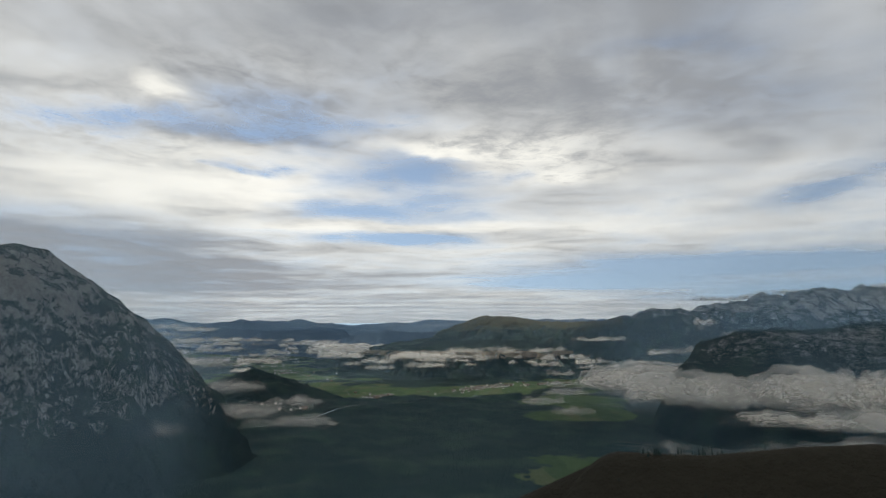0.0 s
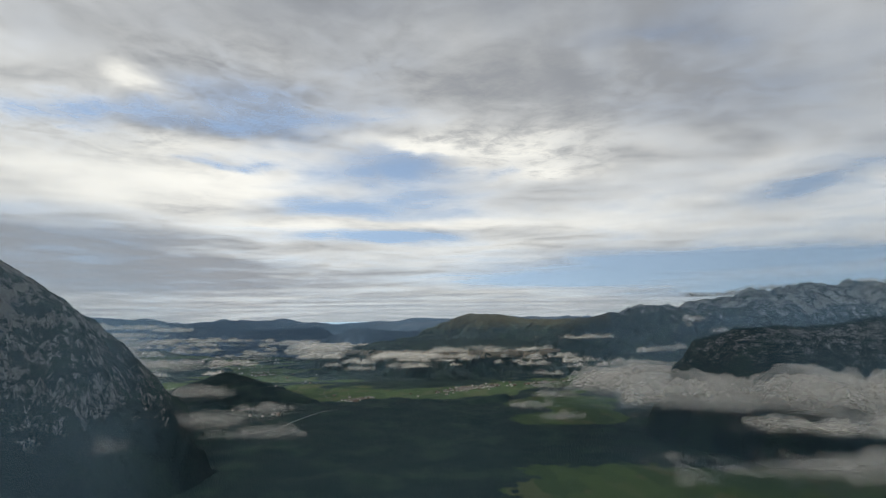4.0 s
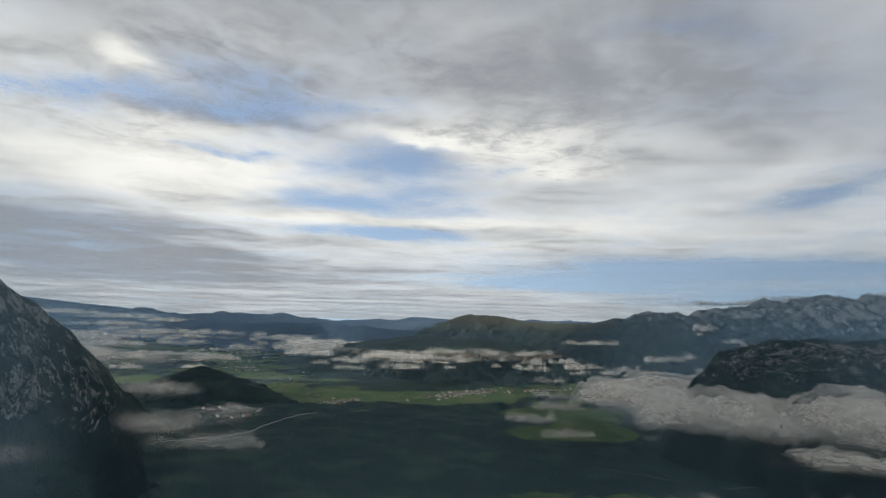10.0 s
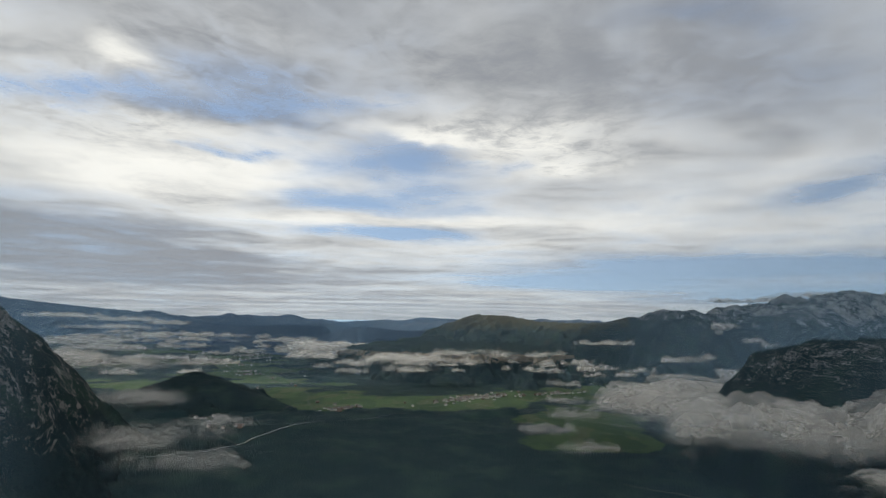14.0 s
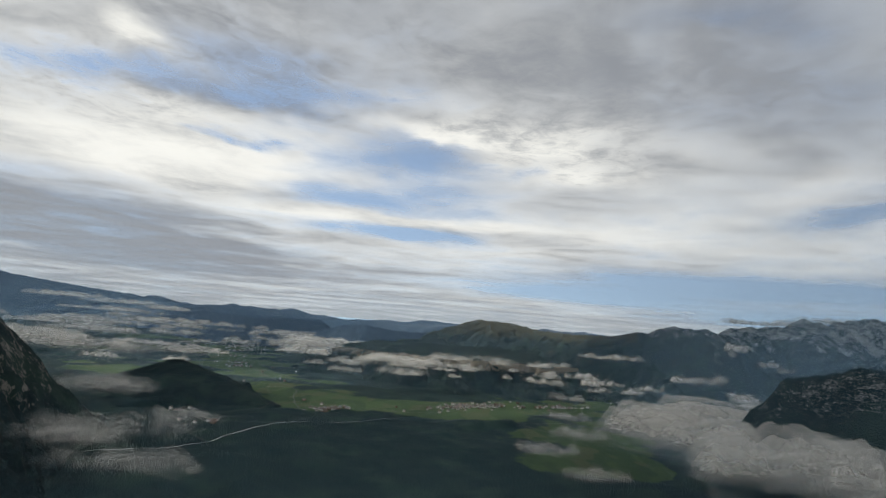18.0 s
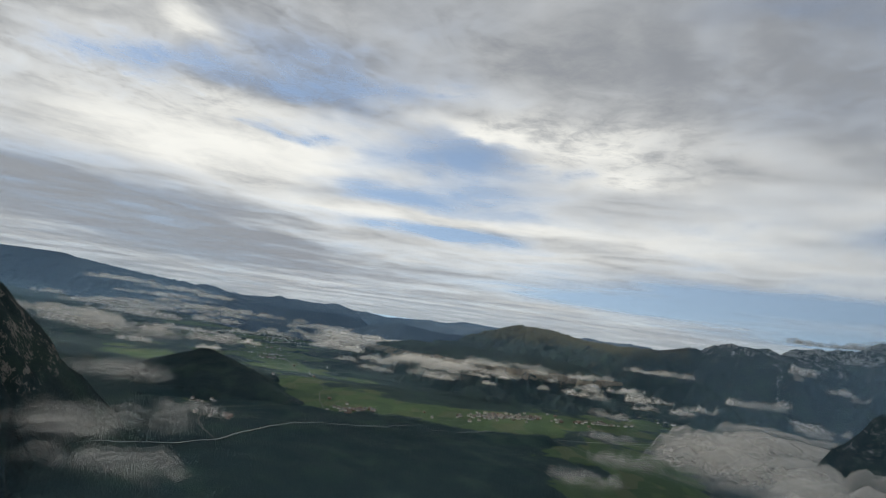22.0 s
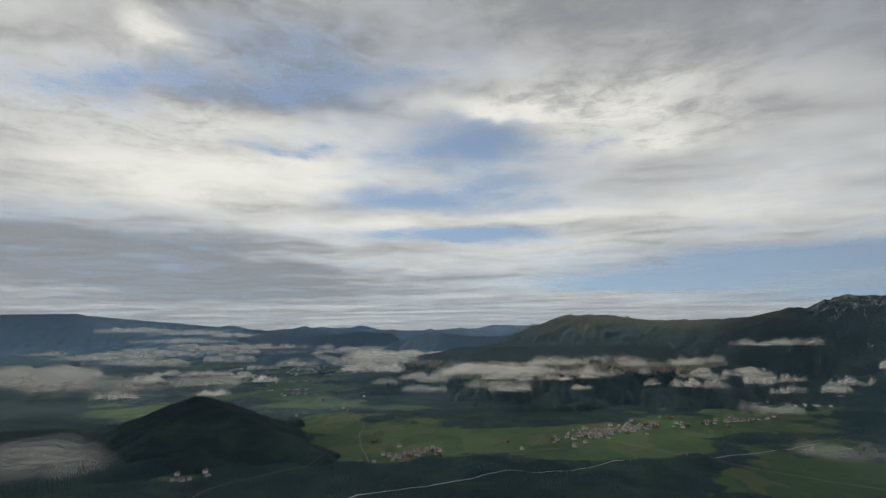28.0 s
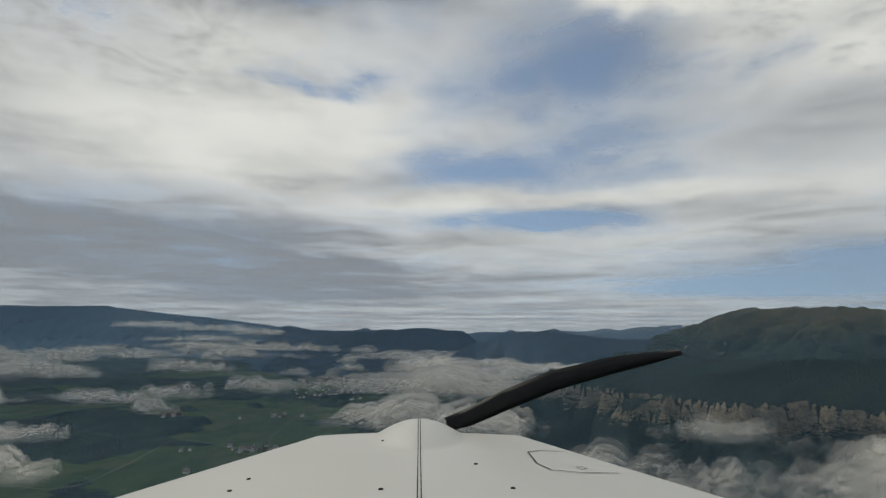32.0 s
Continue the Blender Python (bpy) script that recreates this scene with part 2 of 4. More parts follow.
def deck_material():
    """The high cloud layer: thin parts let the blue through, thick parts are greyer."""
    n = Nodes("high_cloud")
    wisp = n.math("SUBTRACT", n.noise(0.011, 7, 0.52, (0.8, 1.0, 1), 0.9), 0.5)
    curd = n.math("SUBTRACT", n.noise(0.055, 8, 0.58, (0.9, 0.8, 1), 0.9), 0.5)
    fleck = n.math("SUBTRACT", n.noise(0.17, 6, 0.60, (0.8, 1.0, 1), 0.6), 0.5)
    near = n.attr("near")
    wisp = n.math("MULTIPLY", wisp, n.step(near, 0.0, 1.0, 0.36, 0.95))
    rough = n.math("MULTIPLY", n.step(n.attr("curd"), 0.0, 1.0, 0.12, 1.1), n.step(near, 0.0, 1.0, 0.25, 1.0))
    small = n.math("MULTIPLY", n.math("ADD", n.math("MULTIPLY", curd, 0.95), n.math("MULTIPLY", fleck, 0.5)), rough)
    d = n.math("ADD", n.attr("thick"), n.math("ADD", n.math("MULTIPLY", wisp, 1.0), n.math("MULTIPLY", small, 0.85)))
    g = n.math("ADD", n.attr("gloom"), n.math("ADD", n.math("MULTIPLY", wisp, 1.2), n.math("MULTIPLY", small, 0.95)))
    fac = n.step(d, -0.10, 0.74, 0.07, 0.985)
    tone = n.mix(n.step(g, 0.0, 1.0), (0.955, 0.938, 0.880), (0.31, 0.325, 0.35))
    return scattering(n, fac, tone, 0.92)


# ---- heights ----
GROUND = -18.5


class Massif:
    """A mountain about a crest line. crest: (x, y, z) along the ridge; wide: the reach of its flanks; flat: share of flat top."""

    def __init__(self, crest, wide, power=1.1, rough=1.0, seed=1, flat=0.0, cliff=0.0, scale=0.06, jag=0.0, gully=0.0):
        self.crest, self.wide, self.power, self.rough = np.array(crest, float), wide, power, rough
        self.seed, self.flat, self.cliff, self.scale, self.jag, self.gully = seed, flat, cliff, scale, jag, gully

    def height(self, x, y):
        best = np.full(x.shape, GROUND - 3.0)
        s = self.scale
        bend = 1 + 0.30 * fbm(x * s, y * s, 4, self.seed) + 0.14 * ridged(x * s * 2.3, y * s * 2.3, 4, self.seed + 9)
        near, along, gone = np.full(x.shape, 1e9), np.zeros(x.shape), 0.0
        for a, b in zip(self.crest[:-1], self.crest[1:]):
            ab = b[:2] - a[:2]
            u = np.clip(((x - a[0]) * ab[0] + (y - a[1]) * ab[1]) / (ab @ ab), 0, 1)
            d = np.hypot(np.hypot(x - a[0] - u * ab[0], y - a[1] - u * ab[1]), 0.7) - 0.7
            along = np.where(d < near, gone + u * math.hypot(*ab), along)
            gone += math.hypot(*ab)
            near = np.minimum(near, d)
            top = a[2] + (b[2] - a[2]) * u
            if self.jag:
                top = top + self.jag * (ridged((a[0] + u * ab[0]) * 0.07, (a[1] + u * ab[1]) * 0.07, 5, self.seed + 20) - 0.55)
            w = self.wide * np.clip((top - GROUND) / (self.crest[:, 2].max() - GROUND), 0.25, 1)
            k = np.clip(1 - d * np.where(d > 0, bend, 1) / w, 0, 1)
            if self.flat:
                out = 1 - k
                f, c = self.flat * (1 + 0.45 * fbm(x * 0.14, y * 0.14, 4, self.seed + 12)), self.cliff * (0.45 + 0.75 * smooth(-0.5, 0.5, fbm(x * 0.25, y * 0.25, 3, self.seed + 14)))
                k = np.where(out < f, 1 - 0.25 * out / f, np.where(out < f + 0.06, 0.75 - c * (out - f) / 0.06, (0.75 - c) * (1 - (out - f - 0.06) / (0.94 - f))))
            best = np.maximum(best, GROUND - 3 + (top - GROUND + 3) * np.clip(k, 0, 1) ** self.power)
        amp = smooth(GROUND - 1, GROUND + 14, best) * (0.22 + 0.78 * smooth(0, self.wide * 0.3, near))
        best = best + self.rough * amp * (0.6 * ridged(x * 0.10, y * 0.10, 5, self.seed + 3) + 1.5 * ridged(along * 0.13 + 0.7 * fbm(x * 0.08, y * 0.08, 3, self.seed + 6), near * 0.035, 5, self.seed + 4) + 0.45 * fbm(x * 0.6, y * 0.6, 4, self.seed + 5))
        if self.gully:
            warp = along + 1.6 * fbm(x * 0.12, y * 0.12, 4, self.seed + 16) + 0.25 * near
            best = best + self.gully * smooth(0.5, 9, near) * smooth(-18, -12, best) * (ridged(warp * 0.34, near * 0.07, 4, self.seed + 17) + 0.6 * ridged(warp * 0.9, near * 0.22, 4, self.seed + 18) - 0.2)
        return best + self.rough * smooth(-19, -12, best) * (0.35 * fbm(x * 0.35, y * 0.35, 5, self.seed + 7) + 0.55 * (ridged(x * 0.22, y * 0.22, 5, self.seed + 8) - 0.1))


MASSIFS = {
    "left": Massif([(-125, 62, 18), (-95, 74, 17), (-76, 84, 14), (-66, 90, 11.4), (-62.2, 96.5, 10.4), (-60.1, 101.3, 10.1), (-57.8, 106.4, 6.6), (-56.1, 110.4, 3.9), (-54.1, 114.8, 0.9), (-52.3, 118.7, -2.4), (-50.7, 122.5, -6.9), (-48.6, 127.1, -11.9), (-46.5, 132, -18)], 38, 1.0, 0.8, 11, gully=1.1),
    "hill": Massif([(36.5, 132, -13), (39, 129, -6.8), (41, 126, -2.7), (43.5, 118.8, -1.3), (47, 115.4, -1.3), (54, 116, -0.9), (66, 118, 0), (90, 110, 1.5), (125, 104, 3)], 14, 0.95, 0.6, 21, scale=0.09, jag=0.7, gully=0.7),
    "plateau": Massif([(68, 272, 1.6), (72, 262, 4.0), (87, 247, 7.2), (92, 248, 6.4), (99.5, 249, 8.4), (123, 246, 11.6), (144.5, 246.6, 13.4), (175, 248, 15), (230, 250, 17), (330, 240, 18)], 82, 1.25, 1.5, 31, jag=2.2, gully=0.8),
    "dome": Massif([(-21, 372, -6.5), (-8, 372, -3), (5, 372, 1.6), (14, 371, 4.9), (24, 357, 4.7), (34, 338, 3.4), (43, 325, 0.9), (56, 312, 0.4), (68, 285, 0.9), (72, 265, 3.0)], 60, 1.0, 1.3, 41, gully=1.0),
    "mid": Massif([(-64, 322, -7), (-55, 325, -3.6), (-44, 324, -3.2), (-35, 330, -4.2), (-25, 345, -5), (-15, 360, -5)], 26, 0.95, 0.5, 51),
    "isle": Massif([(-46, 322, -14), (-34, 325, -9.4), (-22, 328, -8.2), (-5, 335, -7)], 18, 0.9, 0.4, 61),
    "terrace": Massif([(-27, 259, -7.6), (-12, 248, -7.2), (10, 241, -6.5), (26, 240, -7.2), (42, 243, -11), (54, 247, -15)], 40, 1.0, 0.35, 71, flat=0.38, cliff=0.40, scale=0.10),
    "cape": Massif([(-70, 352, -7.5), (-74, 350, -2.6), (-95, 352, -2.3), (-112, 356, -3.2), (-150, 385, -2.6), (-200, 440, -0.5), (-260, 470, 4.5), (-330, 480, 10), (-397, 506, 15), (-424, 524, 18), (-520, 540, 19), (-650, 520, 21)], 70, 1.15, 0.7, 81),
    "far": Massif([(-120, 520, -2), (-60, 470, 0), (-30, 450, -0.4), (-8, 434, 0.6), (10, 440, 1.2), (40, 460, 3), (120, 500, 5)], 60, 1.1, 0.8, 91, jag=2.0),
    "hillock": Massif([(-70, 177, -15.6), (-62, 173, -13.4), (-57, 170.8, -12.2), (-51, 168.5, -13.2), (-45, 165, -14.6), (-38, 162, -15.8), (-31, 157, -17)], 17, 0.62, 1.0, 101, scale=0.12),
    "ridge": Massif([(-5, 57, -13), (-1, 54.5, -7.5), (3.4, 52.6, -4.9), (6.1, 51.4, -4.75), (8.6, 50.6, -4.3), (10.8, 49.8, -4.0), (20, 47, -3.5), (38, 44, -3)], 17, 0.9, 0.05, 111, scale=0.1),
}


def ground_height(x, y):
    wooded = smooth(0.35, 0.0, meadow_mask(x, y))
    return GROUND + 0.45 * fbm(x * 0.02, y * 0.02, 4, 5) + 0.10 * fbm(x * 0.2, y * 0.2, 3, 6) + wooded * (2.2 * np.clip(fbm(x * 0.04, y * 0.04, 4, 15) + 0.1, 0, 1) + 0.25 * fbm(x * 0.3, y * 0.3, 3, 16))


def blob(x, y, cx, cy, rx, ry, turn=0.0):
    c, s = math.cos(radians(turn)), math.sin(radians(turn))
    u, v = ((x - cx) * c + (y - cy) * s) / rx, (-(x - cx) * s + (y - cy) * c) / ry
    return np.exp(-(u * u + v * v))


FIELDS = [(-48, 153, 6, 3.5, 20), (-66, 226, 14, 12, 20), (28, 196, 20, 7, 30), (10, 172, 10, 5, 30), (30, 152, 14, 6, 10), (-28, 168, 10, 9, 20), (-16, 176, 9, 5, 30), (34, 178, 12, 5, 20), (30, 142, 9, 6, 0), (-54, 212, 9, 26, 22), (-76, 250, 13, 20, 30), (-37, 178, 9, 14, 10), (8, 187, 28, 10, 20), (24, 210, 26, 11, 10), (-4, 170, 8, 7, 0),
          (36, 88, 26, 9, 0), (62, 80, 24, 9, 0), (80, 165, 26, 14, 0), (18, 96, 14, 7, 20), (22, 160, 12, 6, 30), (-88, 198, 8, 5, 20), (50, 211, 12, 5, 10), (20, 160, 8, 4, 0), (-35, 208, 8, 6, 0), (40, 117, 12, 6, 0), (28, 165, 13, 9, 0), (16, 140, 10, 7, 30), (34, 101, 24, 9, 0), (62, 97, 24, 9, 0)]
FIELDS_FAR = [(-88, 262, 22, 20, 30), (-100, 300, 30, 22, 20), (-82, 232, 14, 11, 30), (-120, 255, 24, 9, 20), (-150, 330, 40, 16, 25), (-105, 225, 20, 6, 30), (50, 222, 16, 7, 20)]


def meadow_mask(x, y):
    m = -0.20 + 0.45 * fbm(x * 0.045, y * 0.045, 4, 77) + (0.32 + 0.7 * fbm(x * 0.03 + 4, y * 0.05, 4, 78)) * smooth(150, 190, y)
    for f in FIELDS + FIELDS_FAR:
        m = m + 0.85 * blob(x, y, *f)
    m = m - 0.85 * smooth(0.06, 0.24, fbm(x * 0.055 + 9, y * 0.10, 4, 83)) * smooth(190, 215, y)
    return np.clip(m + 0.55 * fbm(x * 0.11, y * 0.11, 5, 79, 0.6) * smooth(-0.2, 0.3, m), -0.2, 1.1)


def axis(lo, hi, step, reach, grow=1.09):
    inner = list(np.arange(lo, hi + step, step))
    for sign, start in ((-1, lo), (1, hi)):
        at, d = start, step
        while abs(at) < reach:
            d *= grow
            at += sign * d
            inner.append(at)
    return np.array(sorted(set(inner)))


# ---- ground and mountains ----
X, Y = np.meshgrid(axis(-130, 110, 0.8, 4400), axis(70, 330, 0.8, 4400))
Z = ground_height(X, Y)
ground = new("ground", grid_mesh("ground", X, Y, Z, attrs=[("meadow", meadow_mask(X, Y))]))
ground.data.materials.append(ground_material())
tagged(ground, "broad green valley floor of meadows and dark conifer woods", "ground", kind="structure")

LOOKS = {
    # box (x0, x1, y0, y1), step, rock line, rock slope weight, turf share, label
    "left": ((-140, -18, 45, 160), 0.36, 4.0, 0.70, 0.1, "steep grey limestone mountain with dark woods on its lower face"),
    "hill": ((15, 150, 70, 175), 0.6, -3.5, 0.42, 0.2, "wooded foothill with pale rock faces below its crest"),
    "plateau": ((-15, 400, 150, 355), 0.8, 2.0, 0.40, 0.25, "high pale limestone plateau above dark wooded slopes"),
    "dome": ((-70, 140, 215, 440), 0.8, 4.5, 0.5, 0.62, "broad rounded mountain with brown alpine grass on top"),
    "mid": ((-95, 10, 290, 395), 1.0, 6, 0.2, 0.1, "low wooded hill in the far valley"),
    "isle": ((-65, 15, 300, 358), 0.8, 6, 0.1, 0.0, "dark wooded hill standing out of low cloud"),
    "terrace": ((-70, 110, 195, 305), 0.4, -3, 1.2, 0.05, "wooded mountain terrace ending in a pale cliff band"),
    "cape": ((-760, -40, 270, 640), 2.2, 16, 0.3, 0.1, "long dark mountain range beyond the valley, tinted haze blue"),
    "far": ((-210, 210, 380, 600), 2.0, -4, 0.5, 0.2, "distant bare limestone mountains on the horizon"),
    "hillock": ((-112, -8, 128, 208), 0.6, 6, 0.1, 0.0, "dark wooded hill on the valley floor"),
    "ridge": ((-16, 44, 34, 68), 0.15, 5, 0.1, 0.75, "near mountain ridge of brown grass with scattered conifers"),
}


def build_massif(key):
    (x0, x1, y0, y1), step, line, steep, turf, label = LOOKS[key]
    x, y = np.meshgrid(np.arange(x0, x1, step), np.arange(y0, y1, step))
    z = MASSIFS[key].height(x, y)
    gy, gx = np.gradient(z, step)
    slope = np.hypot(gx, gy)
    rock = {"plateau": 0.66, "hill": 0.34, "left": 0.50}.get(key, 0.62) * smooth(line - 7, line + 5, z) + steep * smooth(0.55, 1.5, slope) * smooth(-17, -9, z) - 0.22
    green = turf * smooth(-12, 2, z + 3 * fbm(x * 0.06, y * 0.06, 4, 3)) if key != "ridge" else 0.2 + turf * smooth(-14, -6, z)
    m = grid_mesh("mountain", x, y, z, z > GROUND - 0.9, [("rock", rock), ("turf", green)])
    ob = new("mountain", m)
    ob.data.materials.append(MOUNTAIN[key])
    return tagged(ob, label, "mountain", kind="structure")


grey = mountain_material("limestone_mountain", (0.07, 0.07, 0.05), (0.235, 0.225, 0.21))
MOUNTAIN = {k: grey for k in LOOKS}
MOUNTAIN["dome"] = mountain_material("grassy_mountain", (0.078, 0.076, 0.047), (0.30, 0.26, 0.20), 1.0, patch=1.2)
MOUNTAIN["terrace"] = mountain_material("cliff_terrace", (0.07, 0.07, 0.05), (0.29, 0.245, 0.185), 1.5, (), (0.6, 0.6, 2.4), 0.8)
MOUNTAIN["plateau"] = mountain_material("pale_limestone", (0.06, 0.062, 0.045), (0.34, 0.325, 0.30), 0.7, patch=1.2)
MOUNTAIN["hill"] = mountain_material("rocky_foothill", (0.06, 0.065, 0.045), (0.24, 0.235, 0.225), 2.0, (), (0.8, 0.8, 1.8))
MOUNTAIN["ridge"] = mountain_material("grassy_ridge", (0.046, 0.044, 0.033), (0.2, 0.19, 0.17))
# distance haze painted into the base colours: bluer, paler woods, rock and turf
hazed_range = mountain_material("haze_tinted_mountain", (0.06, 0.075, 0.08), (0.20, 0.215, 0.24), 1.0, ((0.028, 0.052, 0.088), (0.045, 0.088, 0.150), (0.055, 0.090, 0.135)))
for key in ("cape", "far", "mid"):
    MOUNTAIN[key] = hazed_range
for key in LOOKS:
    build_massif(key)

# ---- far ranges all round ----
ang = np.linspace(0, 2 * math.pi, 721)
A, Rr = np.meshgrid(ang, np.linspace(900, 1500, 25))
bell = np.sin((Rr - 900) / 600 * math.pi)
Zr = GROUND - 6 + bell * (25 + 17 * ridged(np.cos(A) * 9 + Rr * 0.003, np.sin(A) * 9, 5, 7) + 8 * fbm(np.cos(A) * 40, np.sin(A) * 40 + Rr * 0.02, 4, 8))
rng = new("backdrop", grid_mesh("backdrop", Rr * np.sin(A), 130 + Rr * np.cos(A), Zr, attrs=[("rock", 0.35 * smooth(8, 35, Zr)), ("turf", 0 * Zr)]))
# the same blue, painted in as distance haze
rng.data.materials.append(hazed_range)
tagged(rng, "far mountain ranges along the whole horizon, tinted haze blue", "mountains", kind="structure")

# ---- high cloud layer ----
DECK = 110.0
ang = np.concatenate([np.linspace(-75, 65, 420), np.linspace(66, 284, 110)])
rad = np.concatenate([[0.0], np.geomspace(30, 4700, 250)])
A, Rr = np.meshgrid(np.radians(ang), rad)
X, Y = Rr * np.sin(A), 60 + Rr * np.cos(A)


def deck_field(x, y, base, spots):
    d = base + 0.20 * fbm(x * 0.0045, y * 0.0062, 5, 201) + 0.08 * fbm(x * 0.022, y * 0.03, 4, 207)
    wx, wy = x + 55 * fbm(x * 0.011, y * 0.011, 5, 211) + 12 * fbm(x * 0.05, y * 0.05, 3, 213), y + 34 * fbm(x * 0.013 + 7, y * 0.013, 5, 212) + 8 * fbm(x * 0.05, y * 0.06, 3, 214)
    for cx, cy, rx, ry, turn, s in spots:
        d = d + s * blob(wx, wy, cx, cy, rx, ry, turn)
    return d


# x, y, two radii, turn, strength: thin places, and darker or brighter places, of the cloud layer
DECK_GAPS = [(-38, 392, 66, 44, 4, -0.60), (-104, 497, 78, 42, 4, -0.52), (-73, 679, 84, 58, 2, -0.85), (-165, 378, 25, 13, 6, -0.75), (-90, 272, 44, 34, 0, -0.24), (-178, 281, 36, 18, 0, -0.30),
             (-121, 312, 70, 20, 14, -0.42), (305, 440, 56, 90, -6, -0.48), (420, 980, 250, 150, 8, -0.62), (300, 1350, 280, 260, 4, -0.80), (640, 900, 200, 150, 10, -0.65), (1150, 1500, 520, 560, 0, -0.8), (64, 236, 32, 12, 0, -0.22), (-10, 560, 90, 26, 4, -0.24),
             (-140, 247, 18, 15, 0, 0.35), (10, 345, 50, 30, 8, 0.22), (50, 410, 45, 34, 4, 0.25), (-225, 415, 110, 70, 6, 0.25), (-3, 352, 45, 11, 14, 0.40), (-60, 590, 120, 26, 2, 0.25)]
DECK_BANKS = [(110, 255, 120, 95, 0, 0.42), (20, 165, 70, 45, 0, 0.32), (-110, 185, 70, 40, 0, 0.25), (-90, 285, 60, 40, 8, 0.20), (-640, 820, 260, 330, 20, 0.72), (-760, 560, 220, 200, 20, 0.68), (-420, 640, 130, 150, 20, 0.20), (-700, 1300, 500, 400, 0, 0.45),
              (-121, 317, 70, 18, 14, 0.28), (62, 359, 34, 22, 14, 0.16), (100, 470, 60, 80, 10, 0.14), (-40, 395, 56, 34, 6, 0.16), (-104, 497, 70, 34, 4, 0.14), (-140, 247, 18, 16, 0, -0.45), (10, 345, 56, 30, 8, -0.25), (50, 408, 48, 40, 4, -0.28), (-225, 415, 125, 80, 6, -0.42), (-3, 358, 48, 15, 14, -0.40),
              (-60, 590, 160, 34, 2, -0.25), (250, 330, 60, 60, 0, 0.12), (90, 600, 150, 70, 5, -0.22), (-350, 560, 120, 60, 10, -0.2)]
DECK_CURDS = [(-212, 311, 48, 30, 14, 1.0), (10, 345, 50, 40, 8, 0.7), (55, 410, 46, 44, 0, 0.7), (-90, 275, 50, 42, 0, 0.8), (-178, 281, 40, 26, 0, 0.6), (-121, 310, 66, 22, 14, 0.5), (110, 255, 100, 60, 0, 0.35), (-165, 378, 30, 20, 0, 0.5)]
deck = new("cloud_layer", grid_mesh("cloud_layer", X, Y, DECK * (1 - 0.93 * (Rr / 4700) ** 2.2) + 3 * fbm(X * 0.01, Y * 0.01, 4, 9), attrs=[("thick", deck_field(X, Y, 0.58, DECK_GAPS)), ("near", smooth(1700, 250, Rr)), ("curd", 0.22 + deck_field(X, Y, 0.0, DECK_CURDS)), ("gloom", 0.18 * smooth(900, 2500, Rr) + deck_field(X + 400, Y - 300, 0.46, ()) + deck_field(X, Y, 0.0, DECK_BANKS))]))
deck.data.materials.append(deck_material())
tagged(deck, "high broken layer of white and grey cloud with blue gaps", "cloud layer", kind="structure")

# ---- low clouds ----
mist = cloud_material("low_cloud")


def billow(x, y, octaves=3, seed=0):
    """Rounded heaps with creases between them, 0 to 1."""
    total, amp, out = 0.0, 1.0, 0.0
    for k in range(octaves):
        c, q = math.cos(0.9 * k + 0.4), math.sin(0.9 * k + 0.4)
        out = out + amp * np.abs(vnoise((c * x - q * y) * 2.3**k + 3.7 * k, (q * x + c * y) * 2.3**k + 8.2 * k, seed + k)) ** 0.8
        total += amp
        amp *= 0.34
    return np.clip(out / total * 1.7, 0, 1.3)


def cloud_shell(name, u, v, top, base, thick, dense):
    """One closed, lumpy body of a cloud: a heaped upper side and a flat lower side that share their rim."""
    rows, cols = u.shape
    up = np.arange(rows * cols).reshape(rows, cols)
    down = up + rows * cols
    for side in ((0, slice(None)), (-1, slice(None)), (slice(None), 0), (slice(None), -1)):
        down[side] = up[side]
    q = [np.stack([i[:-1, :-1], i[:-1, 1:], i[1:, 1:], i[1:, :-1]], -1).reshape(-1, 4)[:, ::w] for i, w in ((up, 1), (down, -1))]
    co = np.concatenate([np.stack([u, v, top], -1).reshape(-1, 3), np.stack([u, v, base], -1).reshape(-1, 3)])
    faces = np.concatenate(q)
    used = np.unique(faces)
    back = np.full(len(co), -1)
    back[used] = np.arange(len(used))
    two = np.concatenate([thick.ravel(), thick.ravel() - 0.7])[used]
    ob = new(name, raw_mesh(name, co[used], back[faces], [("thick", two), ("dense", np.full(len(used), dense))]))
    ob.data.materials.append(mist)
    return ob


